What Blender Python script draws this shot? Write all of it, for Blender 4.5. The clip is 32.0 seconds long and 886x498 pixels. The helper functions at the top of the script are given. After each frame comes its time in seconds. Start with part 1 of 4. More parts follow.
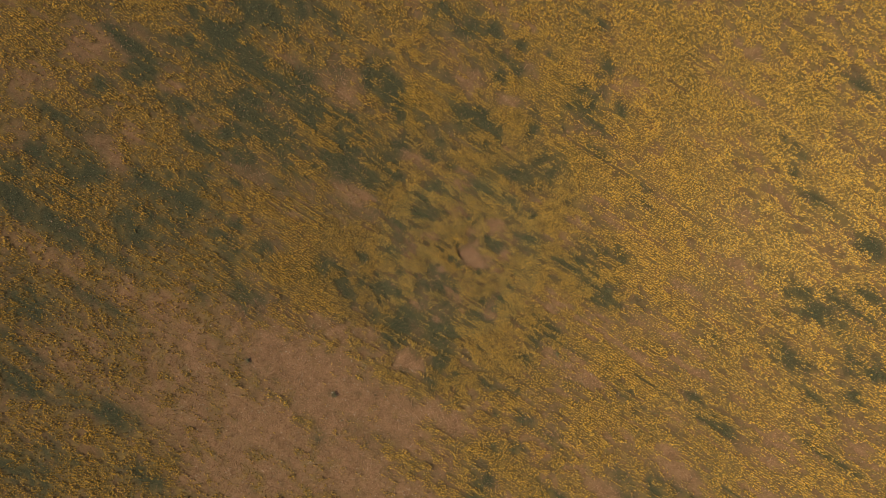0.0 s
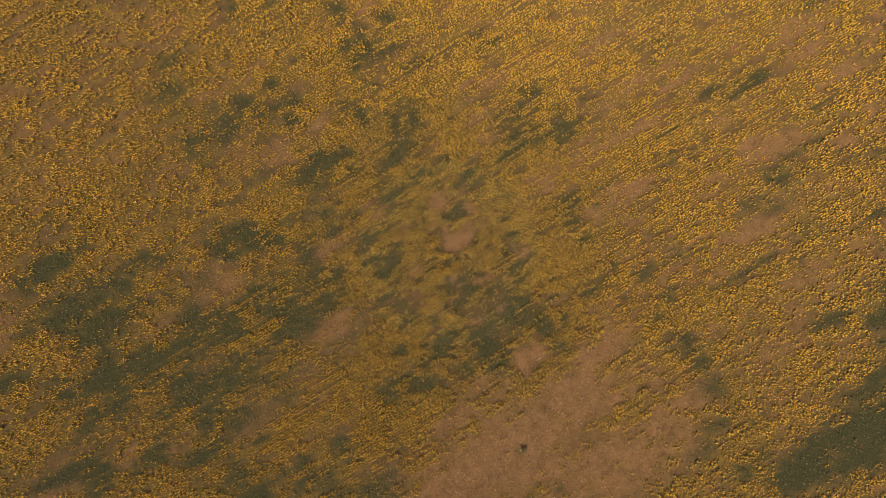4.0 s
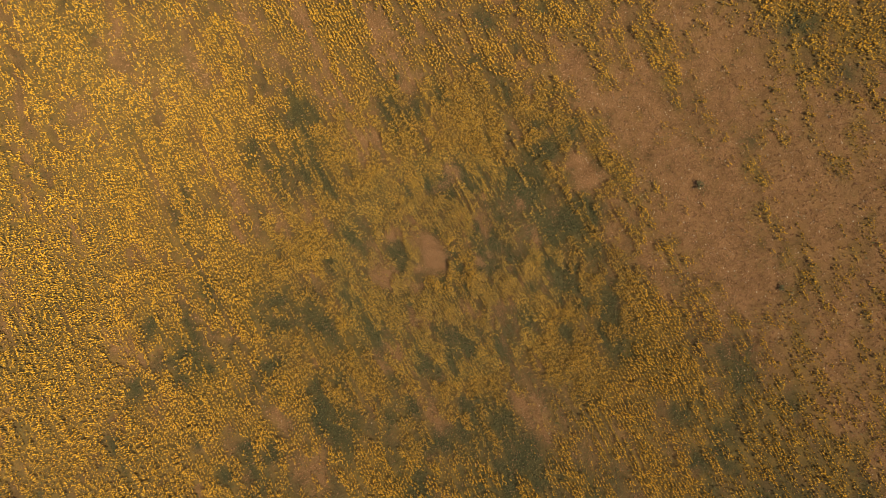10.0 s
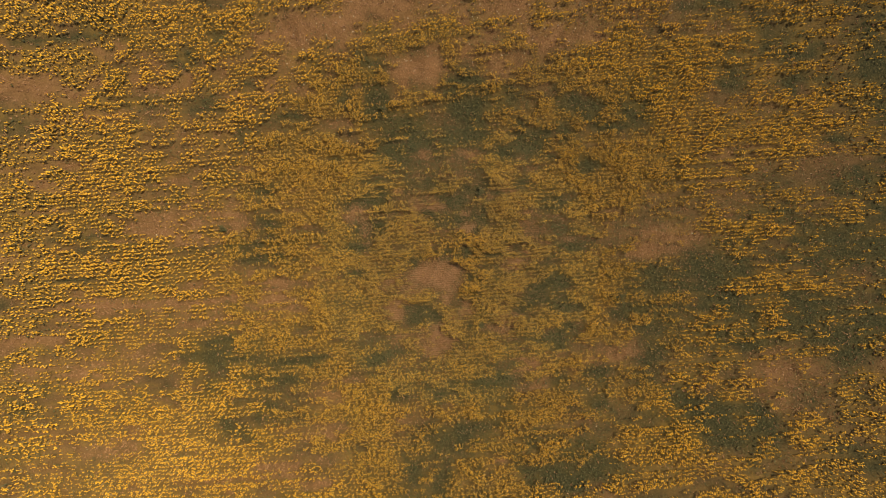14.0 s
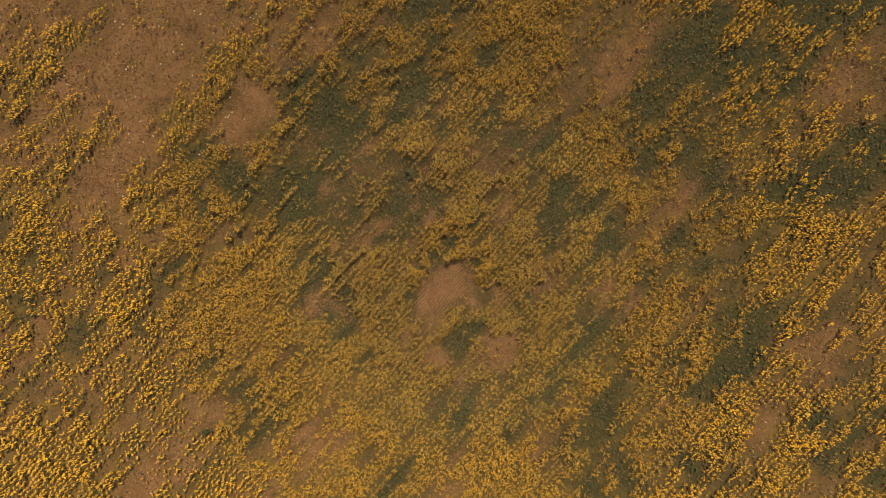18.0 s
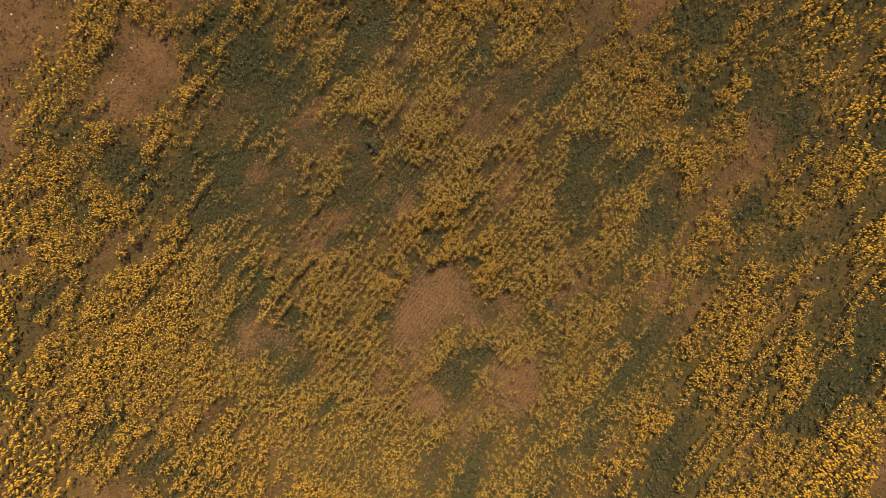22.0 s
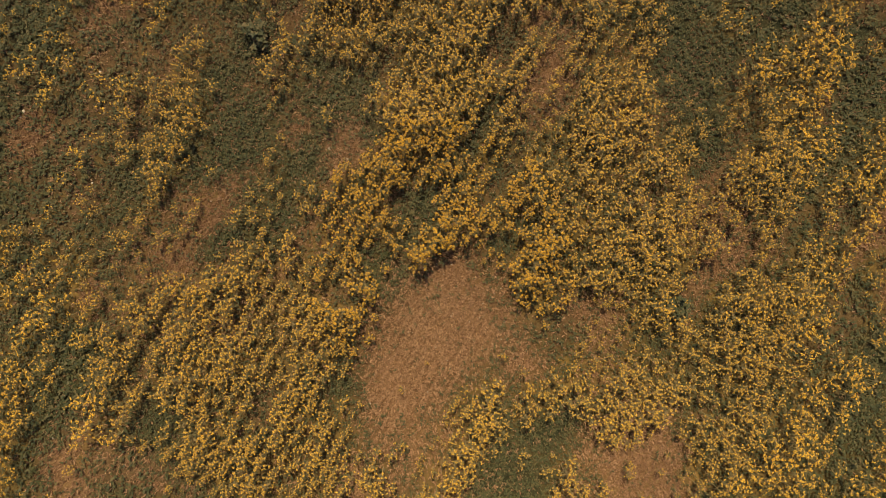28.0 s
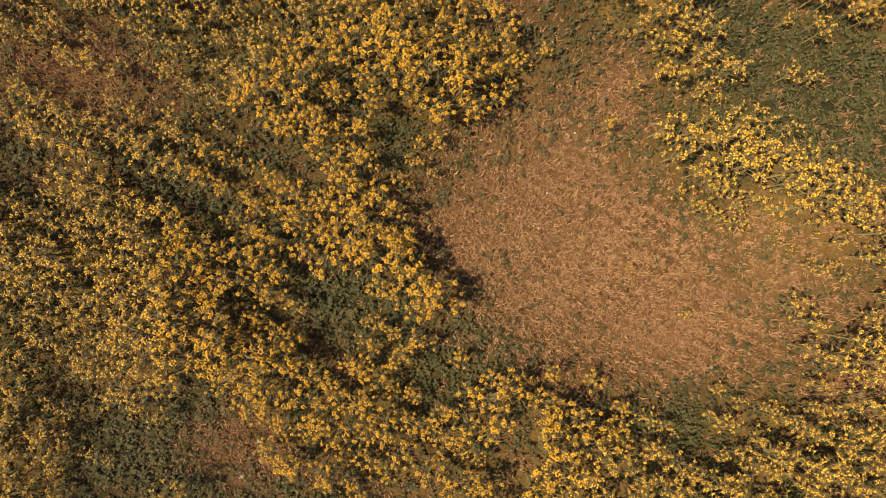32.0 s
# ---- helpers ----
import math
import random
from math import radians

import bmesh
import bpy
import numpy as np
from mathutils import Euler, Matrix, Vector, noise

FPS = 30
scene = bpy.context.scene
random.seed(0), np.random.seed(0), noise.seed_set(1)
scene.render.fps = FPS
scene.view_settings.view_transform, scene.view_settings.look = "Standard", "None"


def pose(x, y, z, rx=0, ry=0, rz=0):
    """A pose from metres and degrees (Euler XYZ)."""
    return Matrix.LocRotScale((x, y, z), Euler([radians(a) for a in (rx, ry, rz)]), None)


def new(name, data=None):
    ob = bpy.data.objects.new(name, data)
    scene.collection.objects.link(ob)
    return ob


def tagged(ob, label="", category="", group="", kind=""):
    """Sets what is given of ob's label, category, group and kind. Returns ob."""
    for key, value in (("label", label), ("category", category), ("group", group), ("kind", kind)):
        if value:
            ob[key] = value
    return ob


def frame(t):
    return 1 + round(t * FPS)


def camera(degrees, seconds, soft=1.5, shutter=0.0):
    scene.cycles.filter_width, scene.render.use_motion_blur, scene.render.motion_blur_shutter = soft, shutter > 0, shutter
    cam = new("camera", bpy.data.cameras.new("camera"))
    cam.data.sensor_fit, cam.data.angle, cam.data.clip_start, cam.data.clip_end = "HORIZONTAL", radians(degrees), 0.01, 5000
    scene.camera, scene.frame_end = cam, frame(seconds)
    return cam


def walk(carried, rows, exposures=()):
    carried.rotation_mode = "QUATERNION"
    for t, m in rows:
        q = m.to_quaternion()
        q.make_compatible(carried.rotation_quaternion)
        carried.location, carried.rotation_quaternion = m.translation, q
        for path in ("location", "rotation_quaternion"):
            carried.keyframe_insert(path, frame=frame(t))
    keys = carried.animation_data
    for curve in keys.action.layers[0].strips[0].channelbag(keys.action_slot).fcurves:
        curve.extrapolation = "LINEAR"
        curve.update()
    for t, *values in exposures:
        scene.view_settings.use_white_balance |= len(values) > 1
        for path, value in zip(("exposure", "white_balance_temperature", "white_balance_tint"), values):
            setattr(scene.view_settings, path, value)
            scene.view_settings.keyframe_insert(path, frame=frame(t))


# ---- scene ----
# ---- camera and flight ----
cam = camera(70, 32.0, soft=0.5)
PATH = (
    (0.0, -0.067, 1.186, 55.441, -0.04, 0.37, 302.29),
    (0.5, 0.051, 1.051, 54.656, 0.01, 0.41, 295.29),
    (1.0, 0.100, 0.865, 53.788, 0.05, 0.41, 286.59),
    (1.5, 0.058, 0.823, 52.966, 0.13, 0.39, 275.46),
    (2.0, 0.061, 0.763, 52.259, 0.20, 0.24, 266.76),
    (2.5, 0.104, 0.778, 51.554, 0.25, 0.01, 258.92),
    (3.0, 0.165, 0.783, 50.795, 0.30, -0.17, 250.46),
    (3.5, 0.231, 0.726, 50.086, 0.36, -0.28, 244.70),
    (5.5, 0.456, -0.377, 47.299, 0.36, -0.05, 223.35),
    (6.0, 0.390, -0.630, 46.436, 0.26, 0.06, 218.37),
    (6.5, 0.340, -0.864, 45.607, 0.15, 0.20, 211.20),
    (7.0, 0.238, -1.073, 44.428, 0.05, 0.48, 197.12),
    (7.5, -0.052, -0.942, 43.848, -0.03, 0.83, 180.95),
    (8.0, -0.440, -0.906, 43.067, -0.09, 1.07, 170.94),
    (8.5, -0.640, -0.871, 42.183, -0.12, 1.17, 165.17),
    (9.0, -0.723, -0.844, 41.171, -0.12, 1.11, 160.54),
    (9.5, -0.697, -0.858, 40.380, -0.06, 0.91, 156.97),
    (10.0, -0.585, -0.862, 39.453, 0.07, 0.60, 152.42),
    (10.5, -0.422, -0.846, 38.494, 0.28, 0.22, 147.96),
    (11.0, -0.186, -0.852, 37.594, 0.55, -0.14, 140.15),
    (11.5, -0.018, -0.890, 36.730, 0.80, -0.41, 132.49),
    (12.0, 0.019, -0.967, 35.841, 0.99, -0.51, 122.68),
    (12.5, -0.040, -0.984, 34.958, 1.09, -0.46, 111.86),
    (13.0, -0.136, -0.929, 34.039, 1.14, -0.32, 101.49),
    (13.5, -0.188, -0.846, 33.299, 1.16, -0.18, 93.73),
    (14.0, -0.200, -0.823, 32.522, 1.19, -0.11, 85.95),
    (14.5, -0.245, -0.775, 31.707, 1.18, -0.06, 78.31),
    (16.5, -0.447, -0.292, 28.317, 0.74, 0.37, 53.07),
    (17.0, -0.489, -0.136, 27.470, 0.45, 0.42, 49.71),
    (17.5, -0.519, 0.034, 26.573, 0.15, 0.44, 45.84),
    (18.0, -0.536, 0.218, 25.672, -0.11, 0.43, 42.71),
    (18.5, -0.515, 0.336, 24.807, -0.28, 0.43, 41.54),
    (19.0, -0.455, 0.407, 23.907, -0.33, 0.45, 41.13),
    (19.5, -0.388, 0.428, 23.019, -0.25, 0.50, 40.93),
    (20.0, -0.349, 0.375, 21.869, -0.11, 0.50, 40.69),
    (20.5, -0.350, 0.283, 20.642, 0.02, 0.42, 40.58),
    (21.0, -0.313, 0.234, 19.624, 0.12, 0.24, 39.88),
    (21.5, -0.250, 0.202, 19.000, 0.21, 0.03, 38.99),
    (22.0, -0.214, 0.220, 18.275, 0.30, -0.17, 38.83),
    (22.5, -0.207, 0.217, 17.471, 0.43, -0.38, 39.20),
    (23.0, -0.232, 0.142, 16.635, 0.52, -0.62, 37.94),
    (23.5, -0.216, 0.098, 15.939, 0.57, -0.89, 38.05),
    (24.0, -0.230, 0.045, 15.006, 0.54, -1.08, 37.91),
    (24.5, -0.236, -0.035, 14.121, 0.47, -1.14, 37.98),
    (25.0, -0.227, -0.019, 13.131, 0.42, -1.09, 38.94),
    (25.5, -0.130, 0.024, 12.271, 0.36, -0.95, 37.56),
    (27.5, 0.040, 0.080, 9.215, 0.27, 0.01, 30.77),
    (28.0, -0.012, 0.069, 8.757, 0.23, 0.01, 29.16),
    (28.5, -0.021, 0.076, 8.411, 0.18, -0.15, 27.00),
    (29.0, -0.009, 0.076, 7.884, 0.16, -0.38, 25.76),
    (29.5, 0.001, 0.016, 7.370, 0.11, -0.55, 24.30),
    (29.7, -0.002, -0.003, 7.139, 0.10, -0.57, 17.05),
    (30.0, 0.000, 0.000, 6.743, 0.11, -0.55, -1.89),
    (30.2, 0.008, 0.012, 6.501, 0.13, -0.53, -13.38),
    (30.3, 0.009, 0.015, 6.402, 0.15, -0.51, -16.41),
    (30.5, 0.015, 0.022, 6.186, 0.18, -0.49, -24.25),
    (31.0, 0.038, -0.019, 5.662, 0.31, -0.42, -37.89),
    (31.5, 0.023, -0.068, 5.217, 0.49, -0.32, -50.86),
    (32.0, 0.010, -0.088, 4.715, 0.74, -0.22, -64.63),
)
EXPOSURES = ((0.0, 0.42, 5450, 10), (3.0, 0.49, 5850, 10), (7.0, 0.57, 6350, 10), (14.0, 0.50, 6400, 10), (20.0, 0.38, 6300, 10), (28.0, 0.50, 6250, 10), (30.0, 0.53, 6400, 10), (32.0, 0.72, 6500, 10))
walk(cam, [(t, pose(x, y, z, rx, ry, rz)) for t, x, y, z, rx, ry, rz in PATH], EXPOSURES)

# ---- sky and sun ----
SUN_WAY = Vector((0.258, -0.402, -0.879)).normalized()
world = bpy.data.worlds.new("sky")
scene.world = world
world.use_nodes = True
wn = world.node_tree
sky = wn.nodes.new("ShaderNodeTexSky")
sky.sky_type = "NISHITA"
sky.sun_disc = False
sky.sun_elevation = math.asin(-SUN_WAY.z)
sky.sun_rotation = math.atan2(-SUN_WAY.x, -SUN_WAY.y)
sky.dust_density = 3.0
wn.nodes["Background"].inputs["Strength"].default_value = 0.054
wn.links.new(sky.outputs[0], wn.nodes["Background"].inputs[0])
sun_data = bpy.data.lights.new("sun", "SUN")
sun_data.energy, sun_data.angle, sun_data.color = 3.95, radians(0.6), (1.0, 0.82, 0.50)
sun = new("sun", sun_data)
sun.matrix_world = Matrix.Translation((0, 0, 80)) @ SUN_WAY.to_track_quat("-Z", "Y").to_matrix().to_4x4()


# ---- materials ----
def material(name):
    m = bpy.data.materials.new(name)
    m.use_nodes = True
    nt = m.node_tree
    return m, nt, nt.nodes["Principled BSDF"]


def noise_node(nt, scale, detail=3.0, rough=0.55, coord=None):
    n = nt.nodes.new("ShaderNodeTexNoise")
    n.inputs["Scale"].default_value, n.inputs["Detail"].default_value, n.inputs["Roughness"].default_value = scale, detail, rough
    if coord:
        nt.links.new(coord, n.inputs["Vector"])
    return n.outputs["Fac"]


def ramp(nt, fac, stops):
    r = nt.nodes.new("ShaderNodeValToRGB")
    while len(r.color_ramp.elements) < len(stops):
        r.color_ramp.elements.new(0.5)
    for e, (p, c) in zip(r.color_ramp.elements, stops):
        e.position, e.color = p, (*c, 1)
    nt.links.new(fac, r.inputs[0])
    return r.outputs[0]


def mix(nt, fac, a, b, mode="MIX"):
    n = nt.nodes.new("ShaderNodeMix")
    n.data_type, n.blend_type = "RGBA", mode
    for sock, v in ((n.inputs["Factor"], fac), (n.inputs["A"], a), (n.inputs["B"], b)):
        if isinstance(v, (int, float)):
            sock.default_value = v
        elif isinstance(v, tuple):
            sock.default_value = (*v, 1)
        else:
            nt.links.new(v, sock)
    return n.outputs["Result"]


def place_coord(nt):
    return nt.nodes.new("ShaderNodeNewGeometry").outputs["Position"]


def plant_material(name, stops, rough=0.6, through_light=0.25, patch=0.35):
    """Living or dead plant tissue: tint varies from piece to piece and in patches over the field."""
    m, nt, bsdf = material(name)
    geo = nt.nodes.new("ShaderNodeNewGeometry")
    broad = noise_node(nt, 0.45, 2.0, coord=geo.outputs["Position"])
    add = nt.nodes.new("ShaderNodeMath")
    add.operation = "MULTIPLY_ADD"
    nt.links.new(broad, add.inputs[0])
    add.inputs[1].default_value = patch
    scaled = nt.nodes.new("ShaderNodeMath")
    scaled.operation = "MULTIPLY"
    scaled.inputs[1].default_value = 1.0 - patch
    nt.links.new(geo.outputs["Random Per Island"], scaled.inputs[0])
    nt.links.new(scaled.outputs[0], add.inputs[2])
    colour = ramp(nt, add.outputs[0], stops)
    nt.links.new(colour, bsdf.inputs["Base Color"])
    bsdf.inputs["Roughness"].default_value = rough
    bsdf.inputs["Specular IOR Level"].default_value = 0.25
    bsdf.inputs["Diffuse Roughness"].default_value = 1.0
    if through_light:
        tr = nt.nodes.new("ShaderNodeBsdfTranslucent")
        nt.links.new(colour, tr.inputs[0])
        sh = nt.nodes.new("ShaderNodeMixShader")
        sh.inputs[0].default_value = through_light
        nt.links.new(bsdf.outputs[0], sh.inputs[1])
        nt.links.new(tr.outputs[0], sh.inputs[2])
        nt.links.new(sh.outputs[0], nt.nodes["Material Output"].inputs[0])
    return m


PETAL = plant_material("rape_petal", [(0.0, (0.54, 0.27, 0.017)), (0.5, (0.76, 0.445, 0.034)), (1.0, (0.88, 0.60, 0.08))], through_light=0.12)
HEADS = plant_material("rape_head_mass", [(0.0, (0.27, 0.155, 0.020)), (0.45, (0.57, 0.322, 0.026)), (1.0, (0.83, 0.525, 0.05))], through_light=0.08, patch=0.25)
BUD = plant_material("rape_bud", [(0.0, (0.22, 0.17, 0.035)), (0.6, (0.36, 0.27, 0.04)), (1.0, (0.52, 0.40, 0.07))], through_light=0.35)
STEM = plant_material("rape_stem", [(0.0, (0.13, 0.12, 0.05)), (1.0, (0.24, 0.19, 0.09))], through_light=0.0)
LEAF = plant_material("rape_leaf", [(0.0, (0.125, 0.115, 0.052)), (0.6, (0.24, 0.18, 0.08)), (1.0, (0.40, 0.27, 0.115))], through_light=0.38)
WEED = plant_material("weed_leaf", [(0.0, (0.042, 0.052, 0.023)), (0.5, (0.090, 0.092, 0.040)), (1.0, (0.22, 0.16, 0.065))])
STRAW = plant_material("straw", [(0.0, (0.11, 0.052, 0.025)), (0.5, (0.32, 0.178, 0.096)), (1.0, (0.56, 0.36, 0.205))], rough=0.75)

STONE, _nt, _b = material("limestone")
_p = place_coord(_nt)
_nt.links.new(ramp(_nt, noise_node(_nt, 30.0, 4.0, coord=_p), [(0.3, (0.36, 0.29, 0.21)), (0.7, (0.60, 0.52, 0.41))]), _b.inputs["Base Color"])
_b.inputs["Roughness"].default_value = 0.9

SOIL, _nt, _b = material("field_soil")
_p = place_coord(_nt)
_soil = ramp(_nt, noise_node(_nt, 12.0, 9.0, 0.75, _p), [(0.34, (0.105, 0.054, 0.024)), (0.5, (0.185, 0.098, 0.044)), (0.68, (0.29, 0.168, 0.085))])
_litter = ramp(_nt, noise_node(_nt, 34.0, 8.0, 0.8, _p), [(0.34, (0.072, 0.036, 0.016)), (0.5, (0.21, 0.114, 0.058)), (0.66, (0.40, 0.245, 0.13))])
_moss = ramp(_nt, noise_node(_nt, 9.0, 6.0, 0.7, _p), [(0.34, (0.016, 0.021, 0.011)), (0.5, (0.036, 0.039, 0.019)), (0.68, (0.10, 0.078, 0.038))])
# Leaf and petal litter under the crop, its colour darkened for shade between rows.
_shaded_crop_floor = ramp(_nt, noise_node(_nt, 1.2, 8.0, 0.8, _p), [(0.35, (0.045, 0.040, 0.016)), (0.5, (0.11, 0.074, 0.020)), (0.66, (0.26, 0.155, 0.03))])
_far_patches = ramp(_nt, noise_node(_nt, 0.14, 5.0, 0.6, _p), [(0.36, (0.055, 0.058, 0.027)), (0.44, (0.17, 0.115, 0.045)), (0.6, (0.20, 0.13, 0.06))])
_far = ramp(_nt, noise_node(_nt, 1.2, 8.0, 0.8, _p), [(0.35, (0.06, 0.055, 0.025)), (0.5, (0.26, 0.16, 0.03)), (0.66, (0.48, 0.29, 0.035))])
_far = mix(_nt, 0.35, _far, _far_patches)
_shaded_crop_floor = mix(_nt, 0.3, _shaded_crop_floor, _far_patches)


def cover_attr(nt, name):
    a = nt.nodes.new("ShaderNodeAttribute")
    a.attribute_name = name
    return a.outputs["Fac"]


_c = mix(_nt, cover_attr(_nt, "dry"), _soil, _litter)
_stain = ramp(_nt, noise_node(_nt, 1.1, 7.0, 0.72, _p), [(0.32, (0.52, 0.52, 0.48)), (0.5, (0.90, 0.90, 0.87)), (0.68, (1.12, 1.13, 1.14))])
_c = mix(_nt, 1.0, _c, _stain, "MULTIPLY")
_c = mix(_nt, cover_attr(_nt, "green"), _c, _moss)
_c = mix(_nt, cover_attr(_nt, "crop"), _c, _shaded_crop_floor)
_c = mix(_nt, cover_attr(_nt, "far"), _c, _far)
_nt.links.new(_c, _b.inputs["Base Color"])
_b.inputs["Roughness"].default_value = 0.95
_b.inputs["Specular IOR Level"].default_value = 0.1
_b.inputs["Diffuse Roughness"].default_value = 1.0
_bump = _nt.nodes.new("ShaderNodeBump")
_bump.inputs["Strength"].default_value, _bump.inputs["Distance"].default_value = 1.0, 0.05
_nt.links.new(noise_node(_nt, 40.0, 6.0, 0.7, _p), _bump.inputs["Height"])
_nt.links.new(_bump.outputs[0], _b.inputs["Normal"])

# ---- what grows where ----
# The drill rows run along y. A patch: x, y, half its width across the rows, half its length along them, in metres.
ROW = 0.19
BARE_A = (
    (0.45, -1.46, 0.77, 1.2), (0.24, -0.22, 0.25, 0.41), (-10.16, -1.35, 0.79, 1.32), (-14.4, -2.7, 1.82, 3.64),
    (-12.8, -7.4, 0.91, 1.82), (-14.9, 6.1, 1.21, 9.07), (-15.8, 5.4, 3.06, 8.81), (-20.8, -1.9, 2.68, 5.74),
    (-22, 7.2, 2.87, 5.74),
)
BARE = BARE_A
DRY_A = (
    (2.31, 0.27, 0.36, 0.47), (3.65, -1.04, 0.53, 0.58), (4.22, -1.59, 0.35, 0.41), (3.23, 2.2, 0.53, 0.35),
    (-3.14, -1.16, 0.26, 0.47), (-3.19, -1.8, 0.32, 0.41), (-1.92, 0.66, 0.29, 0.29), (-2.56, 0.63, 0.18, 0.23),
    (1.66, -0.74, 0.29, 0.23), (0.15, 2.93, 0.27, 0.53), (-0.26, 3.66, 0.15, 0.23), (3.22, 2.53, 0.38, 0.46),
    (-3.93, -2.86, 0.15, 0.31), (5.08, 2.96, 0.23, 0.23), (-3.25, -4.84, 0.46, 0.46), (-2.2, -4.69, 0.53, 0.31),
    (-5.75, -1.33, 0.23, 0.38), (4.88, 8.47, 0.44, 0.93), (5.27, 7.75, 0.44, 0.79), (5.41, 6.67, 0.29, 0.79),
    (5.42, 3.12, 0.44, 0.56), (-2.98, -5.23, 0.6, 0.66), (0.42, -3.43, 0.4, 0.53), (2.16, -3.08, 0.46, 0.53),
)
DRY_B = (
    (-5.64, 0.71, 0.4, 0.79), (-9.43, -2.28, 0.53, 0.53), (10.23, 1.29, 0.26, 0.53), (-10.3, 3, 0.86, 1.36),
    (-3.2, -13.5, 1.02, 2.96), (-3.3, -11.4, 0.64, 1.14), (13.3, 6.8, 0.82, 1.14), (13.7, 3.4, 0.64, 1.36),
    (6.8, 16.5, 1.25, 1.82), (-0.4, 11.4, 0.82, 1.82), (1, -9.3, 0.82, 1.59), (6.1, -6.7, 0.45, 0.68),
    (-0, 9.6, 0.59, 0.68), (-12.6, -5.3, 0.82, 1.36), (-16.5, -5.8, 0.68, 1.36), (-11, 0.7, 0.55, 1.14),
    (-2.8, -15, 0.42, 1.51), (0.9, -17.9, 0.39, 3.32), (-5.3, -24.5, 0.85, 1.81), (-5.3, -21.4, 0.42, 0.85),
    (-2.1, -23.5, 0.33, 1.21), (4, -20.3, 0.66, 3.32), (2.3, -22.5, 0.39, 1.81), (5.9, -7, 0.54, 1.21),
)
DRY_C = (
    (8.1, -7.2, 0.48, 1.51), (9.7, -10.5, 0.33, 1.51), (12.4, -21.2, 0.85, 1.21), (8, -17.9, 0.54, 2.42),
    (-11.3, 6.2, 0.54, 2.12), (6.5, 22, 0.54, 1.81), (-8.9, -17.5, 0.33, 2.72), (-17.5, 19.3, 1.81, 1.81),
    (10.7, -7.9, 0.3, 1.81), (16, -18.7, 0.69, 1.91), (20.3, -4.6, 0.84, 1.53), (19.8, -12.7, 0.54, 1.15),
    (21.7, -15.4, 0.38, 0.77), (28.6, -12.2, 0.54, 1.91), (-25.5, 9.2, 2.49, 5.74), (-19.9, 15.3, 2.49, 3.83),
    (-19.3, -9.4, 1.38, 2.68), (-22.5, -7.7, 1.38, 2.3), (-26, 15.1, 1.38, 3.83), (-22.8, 16.5, 1.07, 2.3),
    (-27.8, 3.9, 0.77, 2.3), (25.4, -14.4, 0.38, 1.53), (12.9, 33.6, 0.6, 1.86), (-8.8, 30.6, 1.02, 1.77),
)
DRY_D = (
    (-0.9, 29.2, 0.6, 1.39), (-6.4, 30.5, 0.51, 1.39), (-18.1, 22.2, 0.84, 2.7), (12, -21.8, 1.12, 1.12),
    (1.2, -31.9, 1.12, 2.05), (-0.7, -32.2, 0.6, 1.86), (-5.7, -26.4, 0.93, 2.05), (-10.3, -21.5, 1.02, 2.7),
    (-3.5, -33.9, 0.65, 2.23), (-8.5, -31.3, 0.42, 2.23), (-7.3, -34.6, 0.65, 1.39), (15.3, 34, 0.56, 1.86),
    (-19.3, 30.7, 1.09, 4.44), (-18.4, 21.9, 1.09, 2.86), (-7.4, 40.6, 1.28, 1.87), (-23.7, 23.8, 0.64, 3.85),
    (-1.9, 37.5, 1.78, 1.87), (-27.5, 6.7, 1.97, 4.93),
)
DRY = DRY_A + DRY_B + DRY_C + DRY_D
GREEN_A = (
    (-3.7, 1.36, 0.26, 0.26), (-2.53, 1.56, 0.32, 0.18), (-3.33, 0.07, 0.32, 0.53), (-3.64, -0.56, 0.35, 0.35),
    (-2.55, -0.83, 0.32, 0.47), (-2.31, 1.09, 0.32, 0.41), (-2.3, -0.14, 0.2, 0.47), (-0.47, 0.44, 0.26, 0.23),
    (-0.54, 0.04, 0.26, 0.2), (-0.79, -0.42, 0.2, 0.35), (3.13, 0.96, 0.2, 0.15), (3.23, 0.5, 0.23, 0.2),
    (2.39, -1.76, 0.5, 0.64), (2.64, -1.24, 0.23, 0.35), (1.97, 1.6, 0.12, 0.08), (0.8, 0.96, 0.11, 0.09),
    (-0.32, 1.61, 0.06, 0.93), (-1.68, 1.07, 0.15, 0.18), (0.64, 0.55, 0.15, 0.12), (-4.18, -1.06, 0.23, 0.35),
    (-3.67, 2.06, 0.18, 0.29), (-0.33, -2.37, 0.18, 0.2), (-3.89, 0.67, 0.23, 0.18), (-0.33, -0.67, 0.12, 0.35),
)
